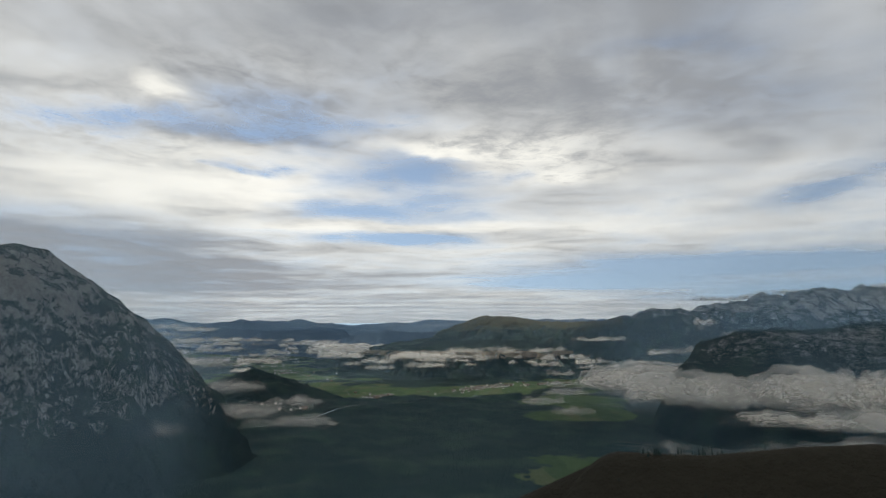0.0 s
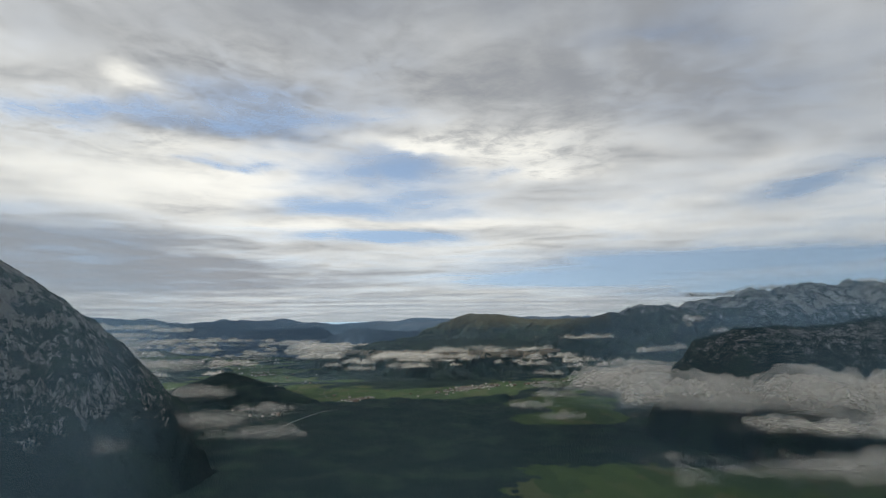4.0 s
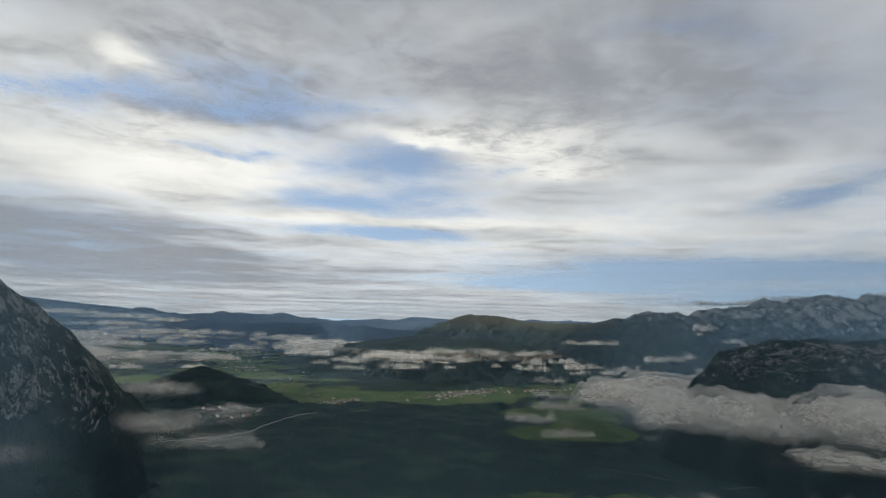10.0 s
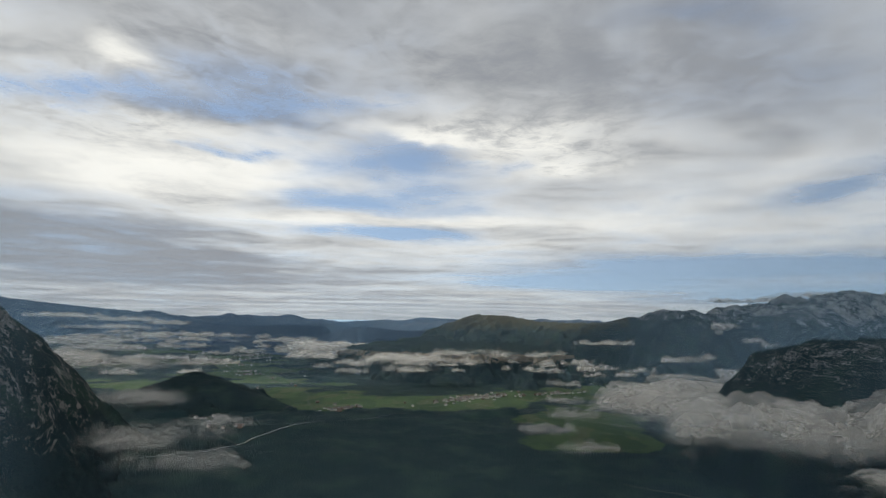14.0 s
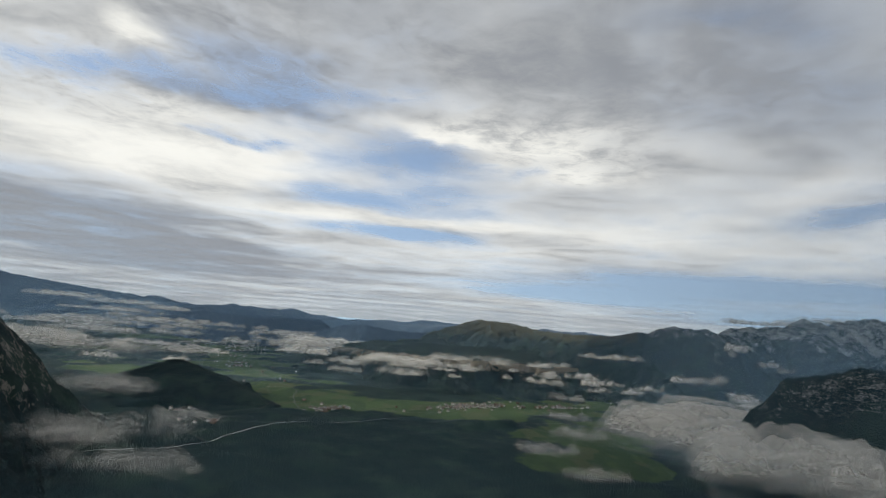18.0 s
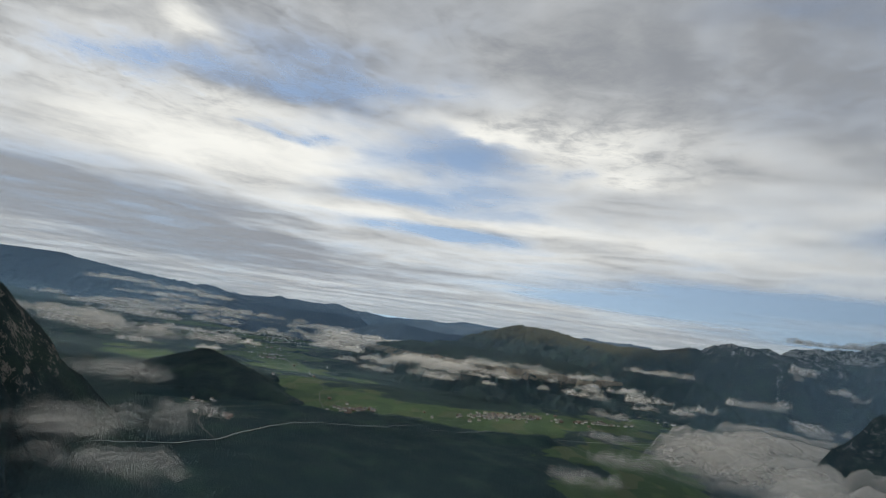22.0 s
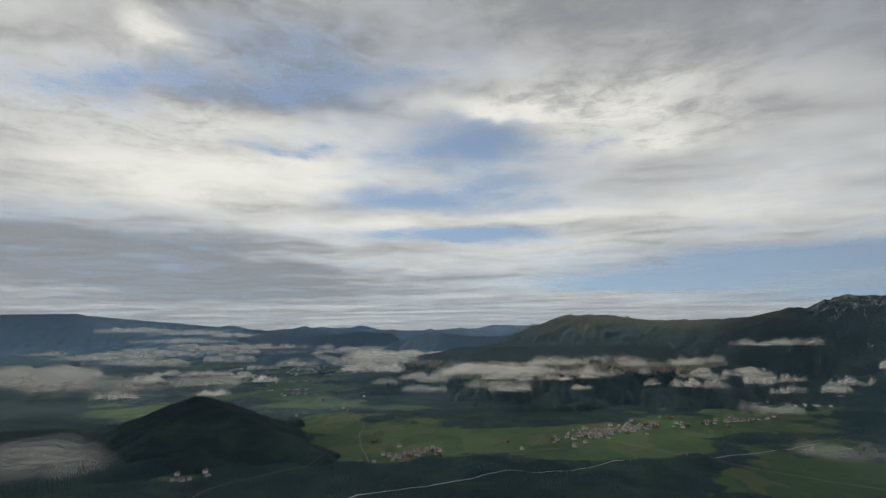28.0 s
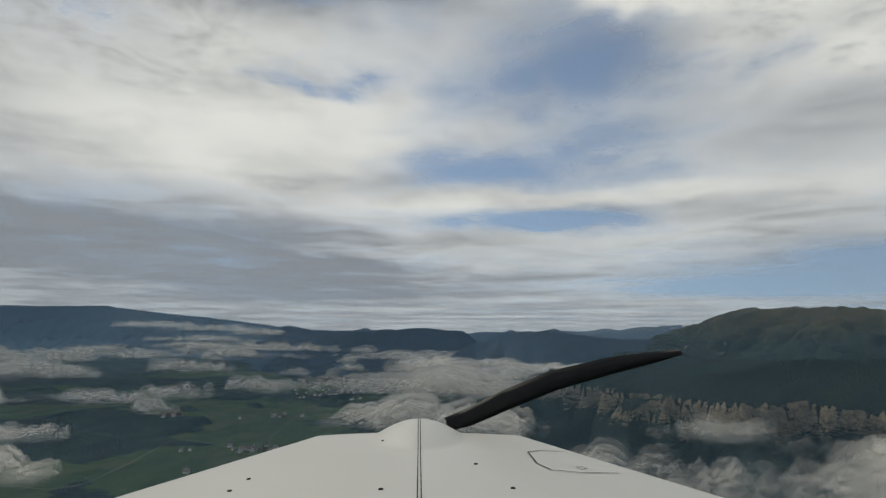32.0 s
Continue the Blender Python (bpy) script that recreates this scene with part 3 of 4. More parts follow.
def low_cloud(x, y, z, rx, ry, tall, turn=0.0, seed=1, label="soft white stratus cloud floating low over the valley", dense=1.0):
    """A tattered cloud: a heaped body over a flat base, inside a thinner fringe and a thin torn veil."""
    tall = min(0.62 * tall, 3.6)
    step = min(max(math.sqrt(rx * ry) / 30, 0.13), 0.75)
    w = 1.45
    u, v = np.meshgrid(np.linspace(-w * rx, w * rx, int(2 * w * rx / step) + 2), np.linspace(-w * ry, w * ry, int(2 * w * ry / step) + 2))
    lump = min(max(0.62 * ry, 0.9), 4.2)
    bx, by = u + 0.4 * lump * fbm(u / lump, v / lump, 3, seed + 5), v + 0.4 * lump * fbm(u / lump + 9, v / lump, 3, seed + 6)
    q = (u / rx) ** 2 + (v / ry) ** 2
    d = 0.60 - 0.72 * q + 1.25 * fbm(bx / (1.7 * lump) + seed, by / (1.3 * lump), 5, seed, 0.55) + 0.3 * fbm(u / 0.3 / lump, v / 0.3 / lump, 4, seed + 2)
    d = d - 2.0 * smooth(w - 0.4, w - 0.1, np.maximum(np.abs(u) / rx, np.abs(v) / ry))
    heap = 0.24 + 0.80 * billow(bx / lump * 0.62, by / lump * 0.62, 3, seed + 3) + 0.35 * fbm(u / lump / 2, v / lump / 2, 2, seed + 8)
    heap = 0.60 + (heap - 0.60) * min(1.0, 1.1 / tall)
    cloud = new("low_cloud")
    for name, grow, edge, much in (("body", 0.9, 0.10, min(0.86, 0.68 * dense)), ("fringe", 1.25, -0.14, min(0.46 * dense, 0.48)), ("veil", 1.6, -0.38, min(0.24 * dense, 0.25))):
        rise = tall * grow * smooth(edge, edge + 1.1, d) * np.clip(heap, 0.10, 1.25)
        ob = cloud_shell(name, u, v, rise, -0.22 * tall * smooth(edge, edge + 0.9, d) * grow, d - edge, much)
        ob.parent = cloud
    cloud.matrix_world = pose(x, y, z, 0, 0, turn)
    return tagged(cloud, label, "cloud", "low clouds over the valley")


BIG = "broad grey white bank of stratus cloud over the green side valley"
for k, c in enumerate([(29, 134, -11.2, 8, 7, 4.2), (36, 136, -11, 9, 8, 5.0), (26, 120, -11.2, 8, 7, 4.2), (30, 110, -11.2, 9, 7, 5.0), (36, 108, -11.2, 10, 8, 5.8), (44, 105, -11.0, 12, 8, 5.8), (54, 103, -10.8, 14, 8, 5.8), (66, 102, -10.5, 15, 8, 5.8), (80, 99, -9.4, 16, 8, 5.8), (98, 96, -9.2, 18, 8, 5.8), (40, 95, -11.8, 12, 5, 1.6), (58, 92, -11.8, 14, 5, 1.6), (24, 128, -11.6, 6, 6, 1.8)]):
    low_cloud(*c, seed=300 + k, label=BIG, dense=0.85)
for k, c in enumerate([(28, 85, -13, 12, 5, 1.2), (42, 82, -12.6, 16, 6, 1.4), (60, 79, -12.4, 20, 7, 1.4)]):
    low_cloud(*c, seed=320 + k, label="flat grey sheet of mist on the valley floor", dense=0.4)
PUFF = "small white puff of cloud below the wooded slopes"
for k, c in enumerate([(15, 207, -10, 5, 3, 1.8), (24, 211, -10, 4.5, 3, 1.8), (32, 220, -10, 6, 3.5, 2.0), (61, 194, -9.5, 6, 3, 1.6), (51.7, 228, -6.6, 10, 3.5, 1.6), (-8, 196, -11, 6, 4, 2.0), (4, 198, -11, 6, 3, 1.6), (-13, 211, -11.5, 13, 6, 2.6), (-2, 222, -10.5, 9, 5, 2.0), (-20, 203, -11.5, 7, 4, 1.8)]):
    low_cloud(*c, seed=340 + k, label=PUFF, dense=0.36)
rnd = random.Random(21)
for k in range(26):
    low_cloud(rnd.uniform(-18, 46), rnd.gauss(208, 10), rnd.uniform(-13.2, -11.6), rnd.uniform(1.6, 3.6), rnd.uniform(1.2, 2.2), rnd.uniform(0.8, 1.4), seed=500 + k, label=PUFF, dense=0.6)
for k in range(26):
    px, py = rnd.uniform(26, 108), rnd.uniform(196, 236)
    pz = float(MASSIFS["plateau"].height(np.array([px]), np.array([py]))[0])
    low_cloud(px, py, max(pz, -15.5) + rnd.uniform(0.5, 1.6), rnd.uniform(1.8, 4.8), rnd.uniform(1.2, 2.2), rnd.uniform(1.2, 2.4), rnd.uniform(-20, 30), 660 + k, "small torn wisp of cloud along the wooded slope", rnd.uniform(0.6, 0.95))
FOOT = "torn bank of white cloud at the foot of the mountain"
for k, c in enumerate([(-49, 134, -12.8, 8, 5, 1.8), (-33, 112, -13.5, 8, 6, 1.8), (-26, 106, -14, 6, 3, 1.0), (-44, 97, -13.2, 9, 4, 1.2), (-53, 104, -12, 8, 4, 1.6), (-72, 166, -11, 13, 6, 3.0), (-90, 176, -11, 13, 6, 3.0), (-112, 190, -11, 20, 9, 3.2), (-57, 172, -10.5, 6, 3, 1.8), (-30, 126, -14, 6, 2.5, 1.0)]):
    low_cloud(*c, seed=360 + k, label=FOOT, dense=0.62 if c[1] > 140 else 0.3)
for k, c in enumerate([(-48, 240, -11, 13, 8, 2.6), (-48, 270, -12.5, 13, 14, 3.0), (-60, 296, -12.5, 18, 13, 3.0), (-34, 282, -12.5, 12, 12, 2.6), (-46, 228, -12.5, 9, 5, 2.2), (-40, 300, -12.5, 20, 9, 2.6), (-80, 335, -12, 30, 9, 2.6), (-56, 254, -12.5, 10, 7, 2.2)]):
    low_cloud(*c, seed=380 + k, label="thick bright white sea of cloud filling the valley", dense=1.3)
STREAK = "long white streak of low cloud above the valley meadows"
for k, c in enumerate([(-140, 335, -10, 46, 6, 3.0), (-125, 303, -11, 22, 5, 2.4), (-176, 426, -9, 50, 8, 3.5), (-243, 443, -9, 50, 10, 4), (-109, 249, -15.5, 10, 4, 1.8), (-139, 258, -13, 20, 7, 2.8), (-202, 335, -13, 26, 7, 2.8), (-207, 407, -14, 34, 7, 2.8), (-65, 207, -13.2, 3.2, 2.2, 1.3), (-81, 236, -12.5, 5, 3, 1.6), (-77, 216, -13.4, 4, 2.5, 1.4), (-76, 248, -12.5, 6, 3.5, 1.8), (-94, 206, -13.4, 4.5, 2.6, 1.5), (-100, 187, -12.4, 11, 5, 2.2)]):
    low_cloud(*c, seed=400 + k, label=STREAK, dense=0.8)
for k in range(34):
    q = rnd.random()
    low_cloud(-85 - 190 * q + rnd.uniform(-20, 25), 225 + 200 * rnd.random() + 40 * q, rnd.uniform(-13, -10), rnd.uniform(2.5, 7) * (1 + q), rnd.uniform(1.4, 2.6) * (1 + q), rnd.uniform(1.2, 2.4), seed=540 + k, label="small white cumulus puff over the wide valley", dense=0.85)
for k, c in enumerate([(-20, 212, -12, 7, 4, 2.2), (-10, 217, -12, 9, 5, 2.2), (1, 222, -10.5, 9, 5, 2.2), (-29, 216, -14, 4, 2.5, 1.4), (-29, 207, -15, 5, 3, 1.2), (-33, 221, -13.8, 5, 3, 1.6), (-24, 229, -12.4, 5, 2.5, 1.4), (14, 226, -10, 10, 5, 2.2), (-14, 206, -14.5, 6, 3, 1.4), (-40, 216, -14.5, 4, 2.5, 1.2)]):
    low_cloud(*c, seed=420 + k, label="grey wisp of cloud drifting below the cliff band", dense=0.28)
for k, c in enumerate([(-98, 253, -14.2, 3.6, 2.6, 1.7), (-89, 241, -15.2, 3.2, 2.2, 1.5), (-78, 212, -14.2, 3, 2, 1.5), (-72, 198, -15.2, 3.2, 2, 1.2), (-94, 281, -13.3, 4, 3, 1.9), (-89, 298, -13.3, 5, 3, 2.0), (-120, 281, -13.3, 11, 5, 2.4), (-174, 282, -12.5, 20, 7, 3.2), (-174, 296, -11.5, 11, 6, 3.0), (-108, 232, -14, 6, 3, 1.8), (-130, 262, -13.5, 8, 4, 2.2), (-84, 186, -14.5, 5, 3, 1.6), (-11, 219, -12.2, 12, 5, 2.2), (-26, 218, -13.4, 3.5, 2.2, 1.5), (12, 122, -13.5, 4, 2.5, 1.2), (18, 131, -13.2, 4, 2.5, 1.2), (15, 115, -14, 3.5, 2, 1.0), (20, 150, -14, 4, 2.4, 1.2), (26, 176, -14, 4, 2.2, 1.2), (-12, 212, -14.6, 9, 4, 1.5)]):
    low_cloud(*c, seed=460 + k, label="ragged white cloud drifting over the wooded valley", dense=0.75 if c[0] < -30 else 0.36)
for k, c in enumerate([(118, 262, 9.6, 22, 7, 3.0), (152, 262, 12.0, 24, 7, 3.2), (205, 262, 14.0, 30, 8, 3.5)]):
    low_cloud(*c, seed=440 + k, label="flat grey cloud cap on the high plateau", dense=0.8)
for k, c in enumerate([(-240, 430, -3, 30, 8, 5), (-190, 420, -5, 24, 7, 4), (-300, 450, -1, 30, 8, 5)]):
    low_cloud(*c, seed=620 + k, label="grey white cloud resting against the far range", dense=0.8)

# ---- haze ----
thin_haze = haze_material()
# level see-through sheets added to imitate haze, denser away from the flight's start
for level, much in ((-14.5, 0.026), (-10.5, 0.026)):
    x, y = np.meshgrid(np.linspace(-900, 900, 61), np.linspace(-300, 1200, 51))
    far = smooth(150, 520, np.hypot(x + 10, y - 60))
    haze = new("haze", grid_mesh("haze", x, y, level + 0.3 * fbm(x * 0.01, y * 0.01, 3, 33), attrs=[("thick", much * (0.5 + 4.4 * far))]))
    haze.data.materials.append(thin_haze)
    tagged(haze, "thin bluish haze lying over the valley", "haze", kind="structure")


# standing curved sheets added to pale and blue the slopes behind, as haze would
for reach, much, a0, a1 in ((46, 0.22, -38, -88), (50, 0.07, 16, 84), (66, 0.09, 34, 84), (95, 0.13, 10, 84), (122, 0.10, 22, 84), (148, 0.065, -80, 80), (190, 0.025, -80, 80), (250, 0.03, -80, 80), (330, 0.06, -80, 80), (430, 0.13, -80, 80)):
    a, z = np.meshgrid(np.linspace(a0, a1, 121), np.linspace(-19, 40, 31))
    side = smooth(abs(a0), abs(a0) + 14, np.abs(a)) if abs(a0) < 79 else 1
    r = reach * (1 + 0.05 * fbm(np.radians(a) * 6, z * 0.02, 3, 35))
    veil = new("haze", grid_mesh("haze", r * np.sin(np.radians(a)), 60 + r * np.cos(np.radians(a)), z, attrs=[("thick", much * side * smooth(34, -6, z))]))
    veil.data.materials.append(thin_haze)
    tagged(veil, "blue haze in the air before the far slopes", "haze", kind="structure")


# ---- woods ----
def surface(x, y, keys):
    z = ground_height(x, y)
    for k in keys:
        z = np.maximum(z, MASSIFS[k].height(x, y))
    return z


def conifer_material():
    n = Nodes("conifer")
    i = n.add("ShaderNodeNewGeometry").outputs["Random Per Island"]
    a = n.mix(i, (0.007, 0.020, 0.023), (0.025, 0.049, 0.048))
    return n.done(n.mix(n.noise(6, 4, 0.7), a, (0.030, 0.050, 0.046)), 0.9, gloss=0.1)


conifer = conifer_material()


def woods(label, x0, x1, y0, y1, step, keys, seed, tall=0.42, least=-99.0, most=99.0, field=0.42, steep=1.5):
    rng_ = np.random.default_rng(seed)
    x, y = np.meshgrid(np.arange(x0, x1, step), np.arange(y0, y1, step))
    x = (x + rng_.uniform(-0.5, 0.5, x.shape) * step).ravel()
    y = (y + rng_.uniform(-0.5, 0.5, y.shape) * step).ravel()
    z = surface(x, y, keys)
    e = 0.4
    slope = np.hypot(surface(x + e, y, keys) - z, surface(x, y + e, keys) - z) / e
    ok = (z > least) & (z < most) & (slope < steep) & (fbm(x * 0.12, y * 0.12, 4, seed) + 0.35 > 0)
    low = z < GROUND + 1.2
    ok &= ~low | (meadow_mask(x, y) + 0.22 * fbm(x * 0.5, y * 0.5, 4, 8) < field)
    x, y, z = x[ok], y[ok], z[ok]
    n = len(x)
    h, w = tall * rng_.uniform(0.6, 1.25, n), tall * rng_.uniform(0.17, 0.27, n)
    a = np.arange(6) / 6 * 2 * math.pi
    spin = rng_.uniform(0, 1, n)[:, None]
    ring = np.stack([x[:, None] + w[:, None] * np.cos(a + spin), y[:, None] + w[:, None] * np.sin(a + spin), (z - 0.06)[:, None] + 0 * a], -1)
    tip = np.stack([x, y, z + h], -1)[:, None]
    co = np.concatenate([ring, tip], 1).reshape(-1, 3)
    f = np.array([(i, (i + 1) % 6, 6) for i in range(6)])
    faces = (np.arange(n)[:, None, None] * 7 + f).reshape(-1, 3)
    ob = new("conifer_wood", raw_mesh("conifer_wood", co, faces, soft=False))
    ob.data.materials.append(conifer)
    return tagged(ob, label, "wood", kind="stuff")


woods("dense dark conifer wood on the valley floor", -64, 72, 78, 215, 0.50, ("hillock", "left", "hill"), 1, tall=0.21, most=-3)
woods("dark conifer wood around the far meadows", -130, -40, 195, 300, 0.62, ("hillock",), 2, tall=0.2)
woods("dense conifer wood on the mountain terrace", -48, 34, 204, 264, 0.36, ("terrace",), 3, tall=0.21, steep=0.55)
woods("conifers scattered over the rocky face of the mountain", -72, -26, 84, 132, 0.55, ("left",), 4, tall=0.22, least=-17.5, most=2, steep=2.2)
woods("scattered conifers on the near ridge", -4, 26, 44, 60, 1.3, ("ridge",), 5, tall=0.16, least=-12, most=-5.2)


# ---- single conifers on the near ridge ----
def conifer_tree(tall, wide, seed):
    tree = new("conifer_tree")
    bm = bmesh.new()
    bmesh.ops.create_cone(bm, cap_ends=True, segments=7, radius1=tall * 0.035, radius2=tall * 0.012, depth=tall * 0.5, matrix=Matrix.Translation((0, 0, tall * 0.2)))
    part("trunk", bm, bark, tree)
    bm, rnd = bmesh.new(), random.Random(seed)
    tiers = 9
    for k in range(tiers):
        u = k / tiers
        r, z = wide * (1 - u) ** 0.85 * rnd.uniform(0.8, 1.15), tall * (0.14 + 0.80 * u)
        tip = bm.verts.new((0, 0, z + tall * 0.16))
        rim = []
        for i in range(14):
            a = (i + 0.5 * (k % 2)) / 14 * 2 * math.pi
            q = r * (rnd.uniform(0.75, 1.1) if i % 2 else rnd.uniform(0.4, 0.6))
            rim.append(bm.verts.new((q * math.cos(a), q * math.sin(a), z - (0.03 * tall if i % 2 else -0.02 * tall))))
        for i in range(14):
            bm.faces.new((rim[i], rim[(i + 1) % 14], tip))
    part("crown", bm, conifer, tree)
    return tagged(tree, "dark spruce standing on the grassy mountain ridge", "tree", "spruces on the ridge")


bark = plain("bark", (0.09, 0.065, 0.045), 0.95, 20)
rnd = random.Random(4)
first = None
for k in range(26):
    q = rnd.random()
    bx, by = 4.2 + 2.4 * q + rnd.uniform(-0.2, 0.2), 52.1 - 0.75 * q + rnd.uniform(-0.15, 0.25)
    if k > 15:
        bx, by = rnd.uniform(2.5, 16), rnd.uniform(48.5, 52)
    bz = float(MASSIFS["ridge"].height(np.array([bx]), np.array([by]))[0]) - 0.03
    size = rnd.uniform(0.6, 1.2)
    m = pose(bx, by, bz, 0, 0, rnd.uniform(0, 360)) @ Matrix.Scale(size, 4)
    if first is None:
        first = conifer_tree(0.27, 0.062, 3)
        first.matrix_world = pose(bx, by, bz)
    else:
        tree = copy_thing(first, pose(bx, by, bz, 0, 0, rnd.uniform(0, 360)))
        tree.scale = (size, size, size * rnd.uniform(0.9, 1.15))

# ---- roads and river ----
def ribbon(name, pts, wide, mat, label, category, lift=0.05):
    p = np.array(pts, float)
    t = np.arange(len(p))
    fine = np.linspace(0, len(p) - 1, (len(p) - 1) * 14 + 1)
    pad = np.concatenate([[2 * p[0] - p[1]], p, [2 * p[-1] - p[-2]]])
    i = np.minimum(fine.astype(int), len(p) - 2)
    u = (fine - i)[:, None]
    a, b, c, d = pad[i], pad[i + 1], pad[i + 2], pad[i + 3]
    q = 0.5 * (2 * b + (c - a) * u + (2 * a - 5 * b + 4 * c - d) * u**2 + (3 * b - a - 3 * c + d) * u**3)
    q = q + 0.25 * np.stack([fbm(q[:, 0] * 0.3, q[:, 1] * 0.3, 3, 2), fbm(q[:, 0] * 0.3, q[:, 1] * 0.3, 3, 3)], -1)
    g = np.gradient(q, axis=0)
    side = np.stack([-g[:, 1], g[:, 0]], -1) / np.linalg.norm(g, axis=1)[:, None]
    rows = np.stack([q - side * wide / 2, q + side * wide / 2], 0)
    z = surface(rows[..., 0], rows[..., 1], ("hillock",)).max(0) + lift
    ob = new(name, grid_mesh(name, rows[..., 0].T, rows[..., 1].T, np.stack([z, z], -1)))
    ob.data.materials.append(mat)
    return tagged(ob, label, category, kind="structure")


asphalt = plain("pale_road", (0.14, 0.14, 0.135), 0.9, 2.0)
gravel = plain("gravel_track", (0.26, 0.25, 0.20), 0.95, 2.0)
water = plain("river_water", (0.05, 0.075, 0.08), 0.12, 1.0, gloss=0.5)
ribbon("road", [(-31, 131), (-36.8, 137), (-39.2, 148), (-32, 157), (-27, 161.4), (-17, 166), (-4, 172), (6, 180), (16, 190), (30, 200), (52, 216)], 0.13, asphalt, "pale main road curving along the valley", "road")
ribbon("road", [(-27, 161), (-33, 175), (-37, 188.6), (-50, 206), (-62, 228), (-76, 250), (-89, 292), (-98, 340)], 0.13, asphalt, "straight pale road across the green meadows", "road")
ribbon("road", [(-92, 219), (-82.5, 220), (-77.3, 221.6), (-81.6, 233.4), (-84, 241), (-72, 239), (-58, 240)], 0.09, gravel, "narrow light farm road with a sharp bend", "road")
ribbon("road", [(-107, 252), (-96, 253), (-90, 262), (-84.5, 260), (-90, 273), (-89, 292)], 0.09, gravel, "narrow light farm road between meadows", "road")
ribbon("road", [(4, 178), (10.4, 171), (22, 160), (40, 150), (62, 144), (90, 150)], 0.09, gravel, "narrow light road into the side valley", "road")
ribbon("road", [(-5, 181), (-8, 172), (-17.7, 163)], 0.09, asphalt, "short pale village road", "road")
ribbon("road", [(-96, 238), (-87, 240), (-80, 252), (-70, 256), (-66, 270)], 0.09, gravel, "thin light track over the meadows", "road")
ribbon("road", [(20, 118), (34, 112), (48, 116), (60, 110)], 0.09, gravel, "thin light track in the side valley", "road")
ribbon("river", [(-62, 96), (-44, 116), (-33, 126), (-26, 140), (-16, 152), (2, 162), (22, 172), (44, 188)], 0.26, water, "narrow dark river winding through the wood", "river", 0.03)

# ---- houses ----
PLASTER = [plain("white_plaster", (0.72, 0.70, 0.65)), plain("cream_plaster", (0.55, 0.51, 0.44)), plain("weathered_timber", (0.16, 0.11, 0.075))]
ROOFS = [plain("brown_tiles", (0.21, 0.185, 0.17)), plain("grey_tiles", (0.27, 0.27, 0.275)), plain("red_tiles", (0.19, 0.145, 0.125))]


def house(kind, wide=0.30, deep=0.40, wall=0.19, rise=0.15):
    top = new("house")
    bm = bmesh.new()
    x, y = wide / 2, deep / 2
    v = [bm.verts.new(c) for c in ((-x, -y, -0.05), (x, -y, -0.05), (x, y, -0.05), (-x, y, -0.05), (-x, -y, wall), (x, -y, wall), (x, y, wall), (-x, y, wall), (0, -y, wall + rise), (0, y, wall + rise))]
    for f in ((0, 1, 5, 8, 4), (1, 2, 6, 5), (2, 3, 7, 9, 6), (3, 0, 4, 7)):
        bm.faces.new([v[i] for i in f])
    part("wall", bm, PLASTER[kind], top)
    bm = bmesh.new()
    o, t = 0.035, 0.02
    for s in (-1, 1):
        lo, hi = wall - o * rise / x, wall + rise
        c = [(s * (x + o), -y - o, lo), (s * (x + o), y + o, lo), (0, y + o, hi), (0, -y - o, hi)]
        a = [bm.verts.new(p) for p in c]
        b = [bm.verts.new((p[0], p[1], p[2] + t)) for p in c]
        bm.faces.new(b), bm.faces.new(a[::-1])
        for i in range(4):
            bm.faces.new((a[i], a[(i + 1) % 4], b[(i + 1) % 4], b[i]))
    part("roof", bm, ROOFS[kind], top)
    bm = bmesh.new()
    bmesh.ops.create_cube(bm, size=1, matrix=Matrix.Translation((x * 0.4, y * 0.3, wall + rise)) @ Matrix.Diagonal((0.03, 0.03, 0.10, 1)))
    part("chimney", bm, ROOFS[1], top)
    return tagged(top, ("white plastered house with a brown tiled gable roof", "cream plastered house with a grey tiled gable roof", "dark timber barn with a red tiled roof")[kind], "house", "houses of the valley villages")


models = [house(0), house(1, 0.26, 0.34), house(2, 0.30, 0.52)]
for k, m in enumerate(models):
    m.matrix_world = pose(2 + k * 1.2, 186 + k, float(ground_height(np.array([2 + k * 1.2]), np.array([186.0 + k]))[0]), 0, 0, 30 * k)
rnd = random.Random(9)


def house_spots(cx, cy, rx, ry, turn, count):
    c, q = math.cos(radians(turn)), math.sin(radians(turn))
    for k in range(count):
        r, a = abs(rnd.gauss(0, 0.62)), rnd.uniform(0, 2 * math.pi)
        u, v = rx * r * math.cos(a), ry * r * math.sin(a)
        hx, hy = cx + c * u - q * v, cy + q * u + c * v
        hz = float(surface(np.array([hx]), np.array([hy]), ("hillock",))[0])
        yield pose(hx, hy, hz, 0, 0, turn + rnd.choice((0, 90)) + rnd.uniform(-18, 18)), rnd.uniform(1.05, 1.55), rnd.choice((0, 0, 0, 0, 1, 2))


for town in ((5, 184, 15, 3.6, 38, 140), (27, 196, 12, 2.0, 30, 34), (-23, 166, 6, 3.5, 30, 46), (-67, 228, 5, 2, 20, 26), (-47, 152, 3, 2, 0, 8), (-72, 239, 5, 2.5, 20, 16), (-38, 140, 4, 3, 0, 5), (-45, 200, 10, 20, 20, 8)):
    for m, size, kind in house_spots(*town):
        copy_thing(models[kind], m).scale = (size, size, size)

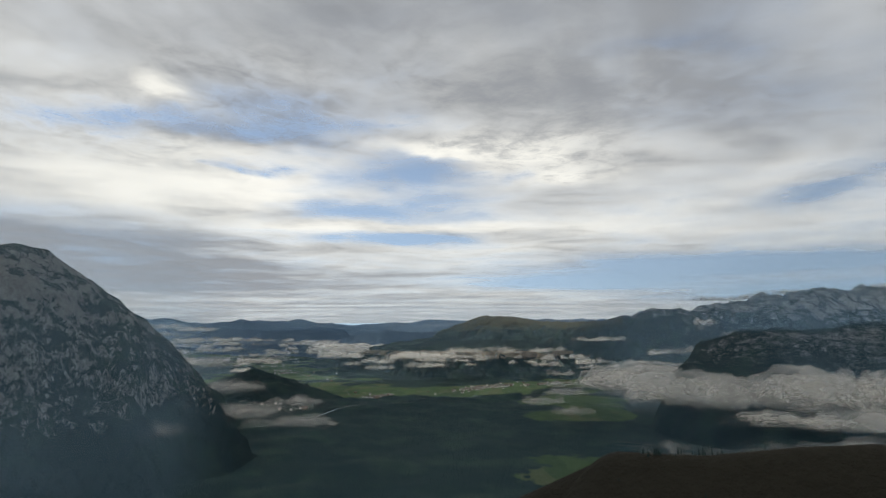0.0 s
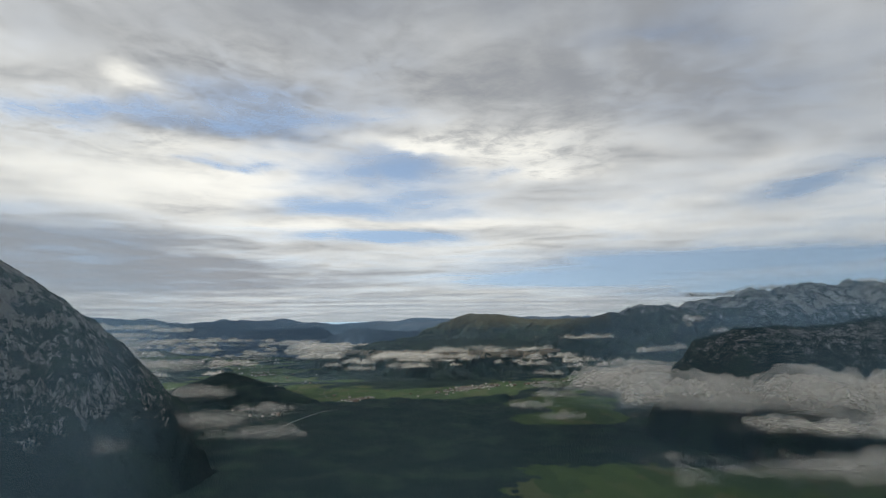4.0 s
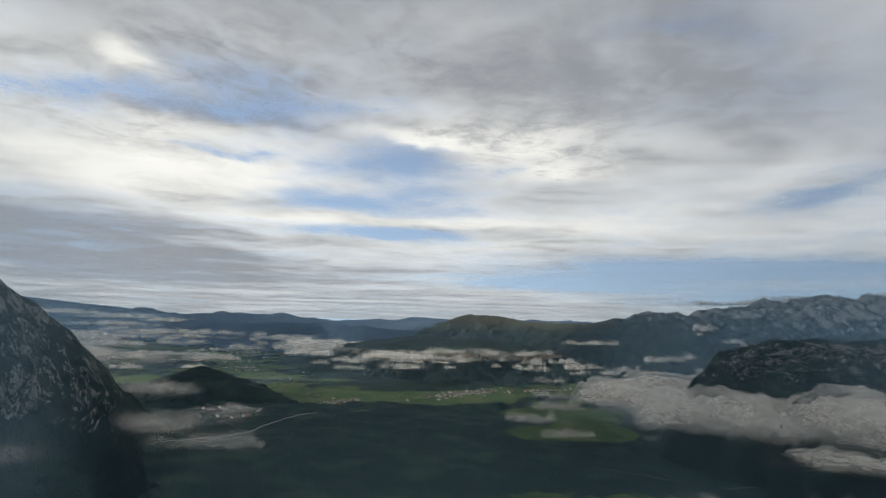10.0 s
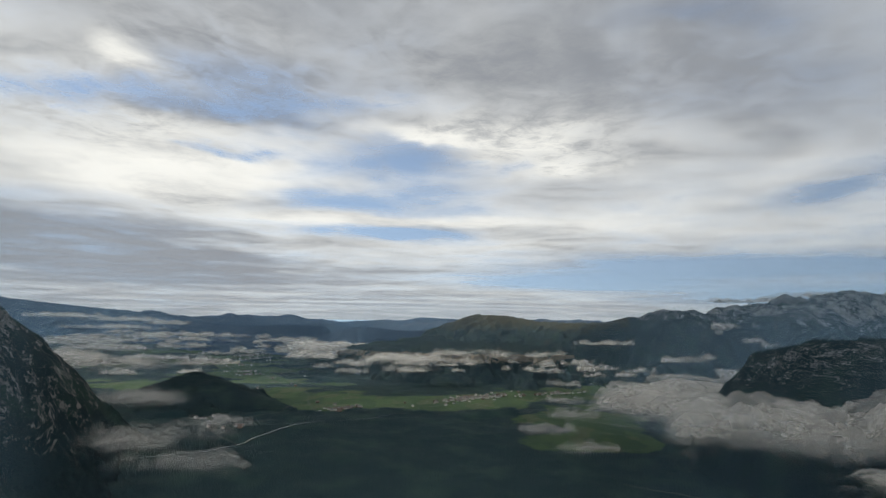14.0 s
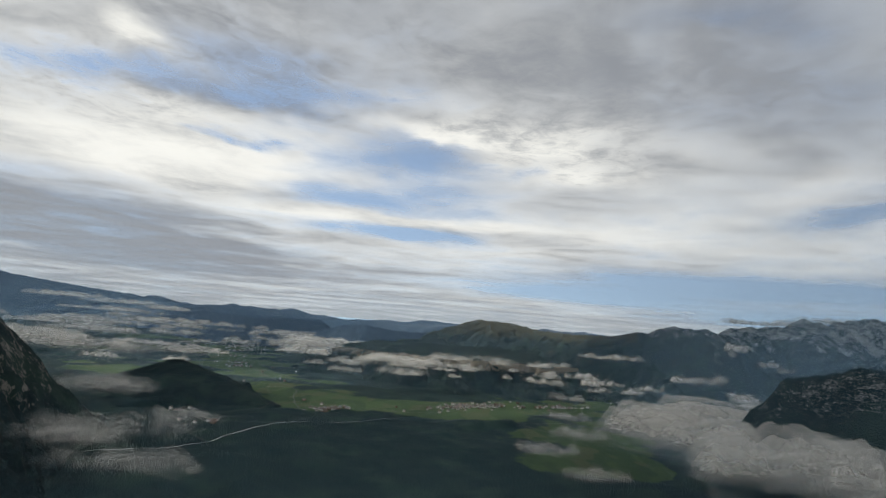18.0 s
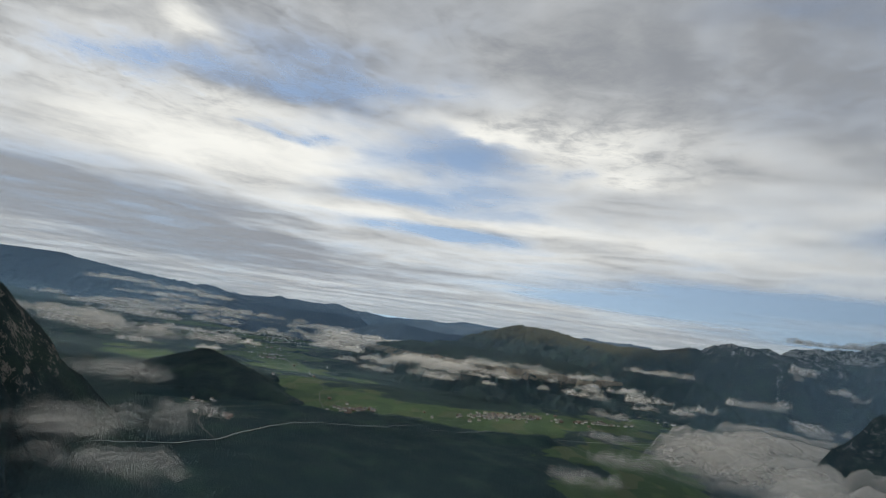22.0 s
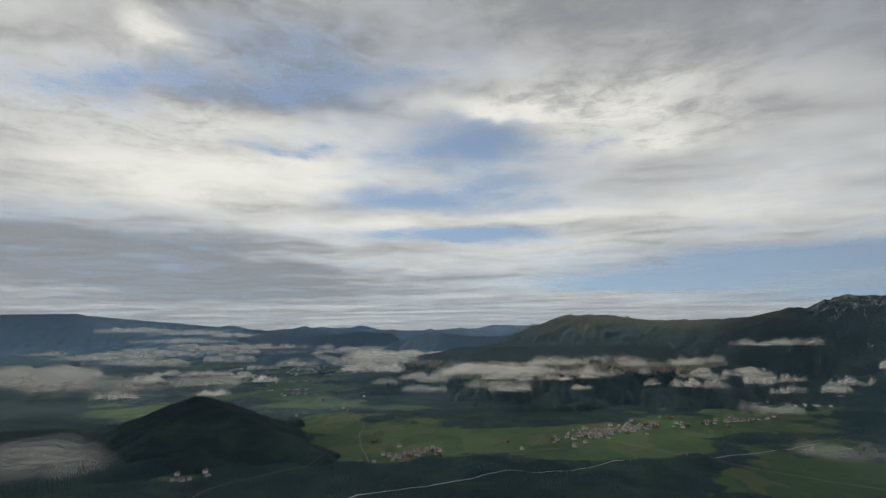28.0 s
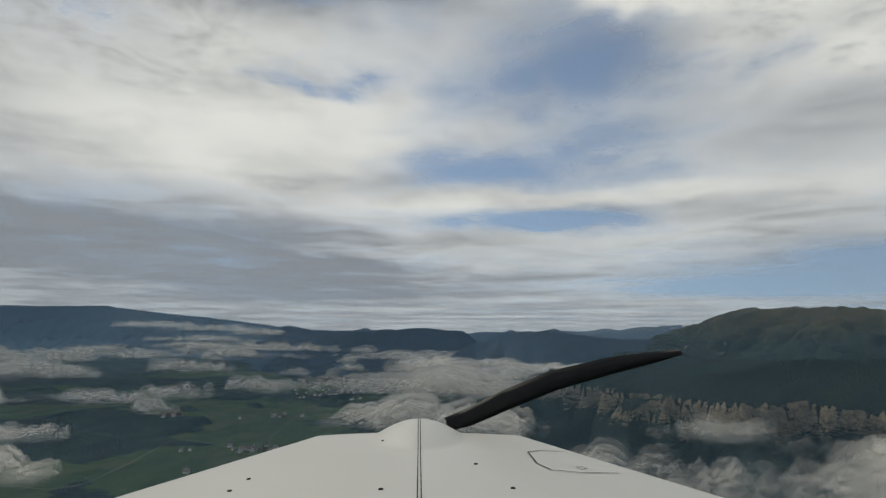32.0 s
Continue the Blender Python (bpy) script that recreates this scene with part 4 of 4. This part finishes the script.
# the far towns, too small to tell their houses apart
far_bm, stuff = bmesh.new(), []
for town in ((-105, 322, 9, 24, 14, 150), (-90, 294, 7, 8, 10, 60), (-97, 253, 4, 2, 10, 16), (-84, 262, 5, 3, 20, 8), (50, 217, 8, 4, 20, 10), (86, 165, 12, 6, 0, 10)):
    for m, size, kind in house_spots(*town):
        for piece in models[kind].children:
            copy = piece.data.copy()
            copy.transform(m @ Matrix.Scale(size, 4))
            slot = PLASTER[kind] if piece.name.startswith("wall") else ROOFS[kind]
            if slot not in stuff:
                stuff.append(slot)
            first_face = len(far_bm.faces)
            far_bm.from_mesh(copy)
            far_bm.faces.ensure_lookup_table()
            for f in far_bm.faces[first_face:]:
                f.material_index = stuff.index(slot)
            bpy.data.meshes.remove(copy)
far_town = new("far_houses", bpy.data.meshes.new("far_houses"))
for slot in stuff:
    far_town.data.materials.append(slot)
far_bm.to_mesh(far_town.data)
far_bm.free()
tagged(far_town, "scattered pale houses of the far valley towns", "houses", kind="stuff")

# ---- the aircraft's nose, where it stands at the end of the flight ----
# Built in metres in the pilot's axes (x right, y up, z back) and set into the valley at the valley's own scale.
aircraft = new("aircraft")
aircraft.matrix_world = pose(-33.42, 184.48, -5.16, 99.83, 0, 15.95) @ pose(0, 0, 0, 0, 0, 0.69) @ Matrix.Scale(0.02, 4)
tagged(aircraft, "white light aircraft nose with a dark propeller blade", "aircraft")


def cowl_top(xr, d):
    """Height of the cowling at xr beside its centre line and d ahead."""
    top = -0.46 - 0.297 * (d - 0.85) / 1.25
    w = 0.42 + (2.1 - d) * 0.39
    u = abs(xr) / w
    crown = 0.014 + 0.05 * (2.1 - d)
    y = top - crown * min(u, 1) ** 2.2
    if u > 1:
        y -= 0.9 * (u - 1) ** 1.4 + 0.15 * (u - 1)
    q = (xr / 0.175) ** 2 + ((d - 2.04) / 0.40) ** 2
    return y + 0.060 * max(0.0, 1 - q) ** 1.15


def cowl_point(xr, d, lift=0.0):
    return (-0.0466 * d + xr, cowl_top(xr, d) + lift, -d)


def cowling():
    bm = bmesh.new()
    rows = []
    for i in range(61):
        d = 0.75 + 1.36 * i / 60
        w = 1.45 * (0.42 + (2.1 - d) * 0.39)
        rows.append([bm.verts.new(cowl_point(w * (2 * j / 90 - 1), d)) for j in range(91)])
    # the front turns down and under
    for drop, ahead in ((0.012, 0.020), (0.05, 0.035), (0.14, 0.03), (0.3, 0.0)):
        rows.append([bm.verts.new((v.co.x, v.co.y - drop, v.co.z - ahead)) for v in rows[60]])
    for a, b in zip(rows[:-1], rows[1:]):
        for j in range(90):
            f = bm.faces.new((a[j], a[j + 1], b[j + 1], b[j]))
            f.smooth = True
    return bm


def strip(pts, wide, lift=0.002):
    """A thin raised strip on the cowling through points (xr, d)."""
    bm = bmesh.new()
    fine = []
    for (x0, d0), (x1, d1) in zip(pts[:-1], pts[1:]):
        fine += [(x0 + (x1 - x0) * k / 12, d0 + (d1 - d0) * k / 12) for k in range(12)]
    fine.append(pts[-1])
    last = None
    for i, (x, d) in enumerate(fine):
        (xa, da), (xb, db) = fine[max(i - 1, 0)], fine[min(i + 1, len(fine) - 1)]
        n = math.hypot(xb - xa, db - da)
        sx, sd = -(db - da) / n * wide / 2, (xb - xa) / n * wide / 2
        row = [bm.verts.new(cowl_point(x + s * sx, d + s * sd, lift)) for s in (-1, 1)]
        if last:
            bm.faces.new((last[0], last[1], row[1], row[0]))
        last = row
    return bm


paint = Nodes("white_aircraft_paint")
paint_mat = paint.done(paint.mix(paint.noise(90, 5, 0.6), (0.57, 0.565, 0.53), (0.63, 0.625, 0.59)), 0.38, gloss=0.4)
dark_gap = plain("dark_seam", (0.03, 0.03, 0.03), 0.8, 100)
blade_paint = plain("black_blade_paint", (0.016, 0.017, 0.020), 0.45, 60)
part("cowling", cowling(), paint_mat, aircraft, "white painted engine cowling")
for side in (-0.004, 0.004):
    part("seam", strip([(side, 0.80), (side, 1.4), (side, 2.12)], 0.0022), dark_gap, aircraft, "dark panel seam along the cowling")
part("access_door_edge", strip([(0.509, 1.758), (0.42, 1.739), (0.356, 1.671), (0.337, 1.46), (0.355, 1.367), (0.434, 1.36), (0.554, 1.415)], 0.005), dark_gap, aircraft, "dark edge of an access door")
part("door_latch", strip([(0.446, 1.446), (0.468, 1.466), (0.477, 1.445), (0.452, 1.416), (0.446, 1.446)], 0.003), dark_gap, aircraft, "small oval latch of the access door")
FASTENERS = [(-0.129, 1.818), (0.156, 1.407), (-0.428, 1.279), (-0.429, 1.152), (0.207, 1.124), (-0.083, 1.102)]
for x, d in FASTENERS:
    bm = bmesh.new()
    px_, py_, pz_ = cowl_point(x, d, 0.001)
    bmesh.ops.create_uvsphere(bm, u_segments=10, v_segments=6, radius=0.006, matrix=Matrix.Translation((px_, py_, pz_)) @ Matrix.Diagonal((1, 0.3, 1, 1)))
    part("fastener", bm, dark_gap, aircraft, "small dark fastener")


def blade():
    bm = bmesh.new()
    line = [(0.02, -0.80, 0.034), (0.12, -0.765, 0.040), (0.28, -0.69, 0.046), (0.50, -0.60, 0.046), (0.75, -0.535, 0.040), (0.95, -0.495, 0.028), (1.08, -0.470, 0.014)]
    rows = []
    for i, (x, y, w) in enumerate(line):
        xa, ya, _ = line[max(i - 1, 0)]
        xb, yb, _ = line[min(i + 1, len(line) - 1)]
        n = math.hypot(xb - xa, yb - ya)
        nx, ny = -(yb - ya) / n, (xb - xa) / n
        rows.append([bm.verts.new((x + nx * w * s, y + ny * w * s, -2.32 + z)) for s, z in ((-1, 0), (-0.4, 0.018), (0.4, 0.014), (1, 0), (0, -0.012))])
    for a, b in zip(rows[:-1], rows[1:]):
        for j in range(5):
            f = bm.faces.new((a[j], a[(j + 1) % 5], b[(j + 1) % 5], b[j]))
            f.smooth = True
    bm.faces.new(rows[0]), bm.faces.new(rows[-1][::-1])
    return bm


part("propeller_blade", blade(), blade_paint, aircraft, "dark curved propeller blade")
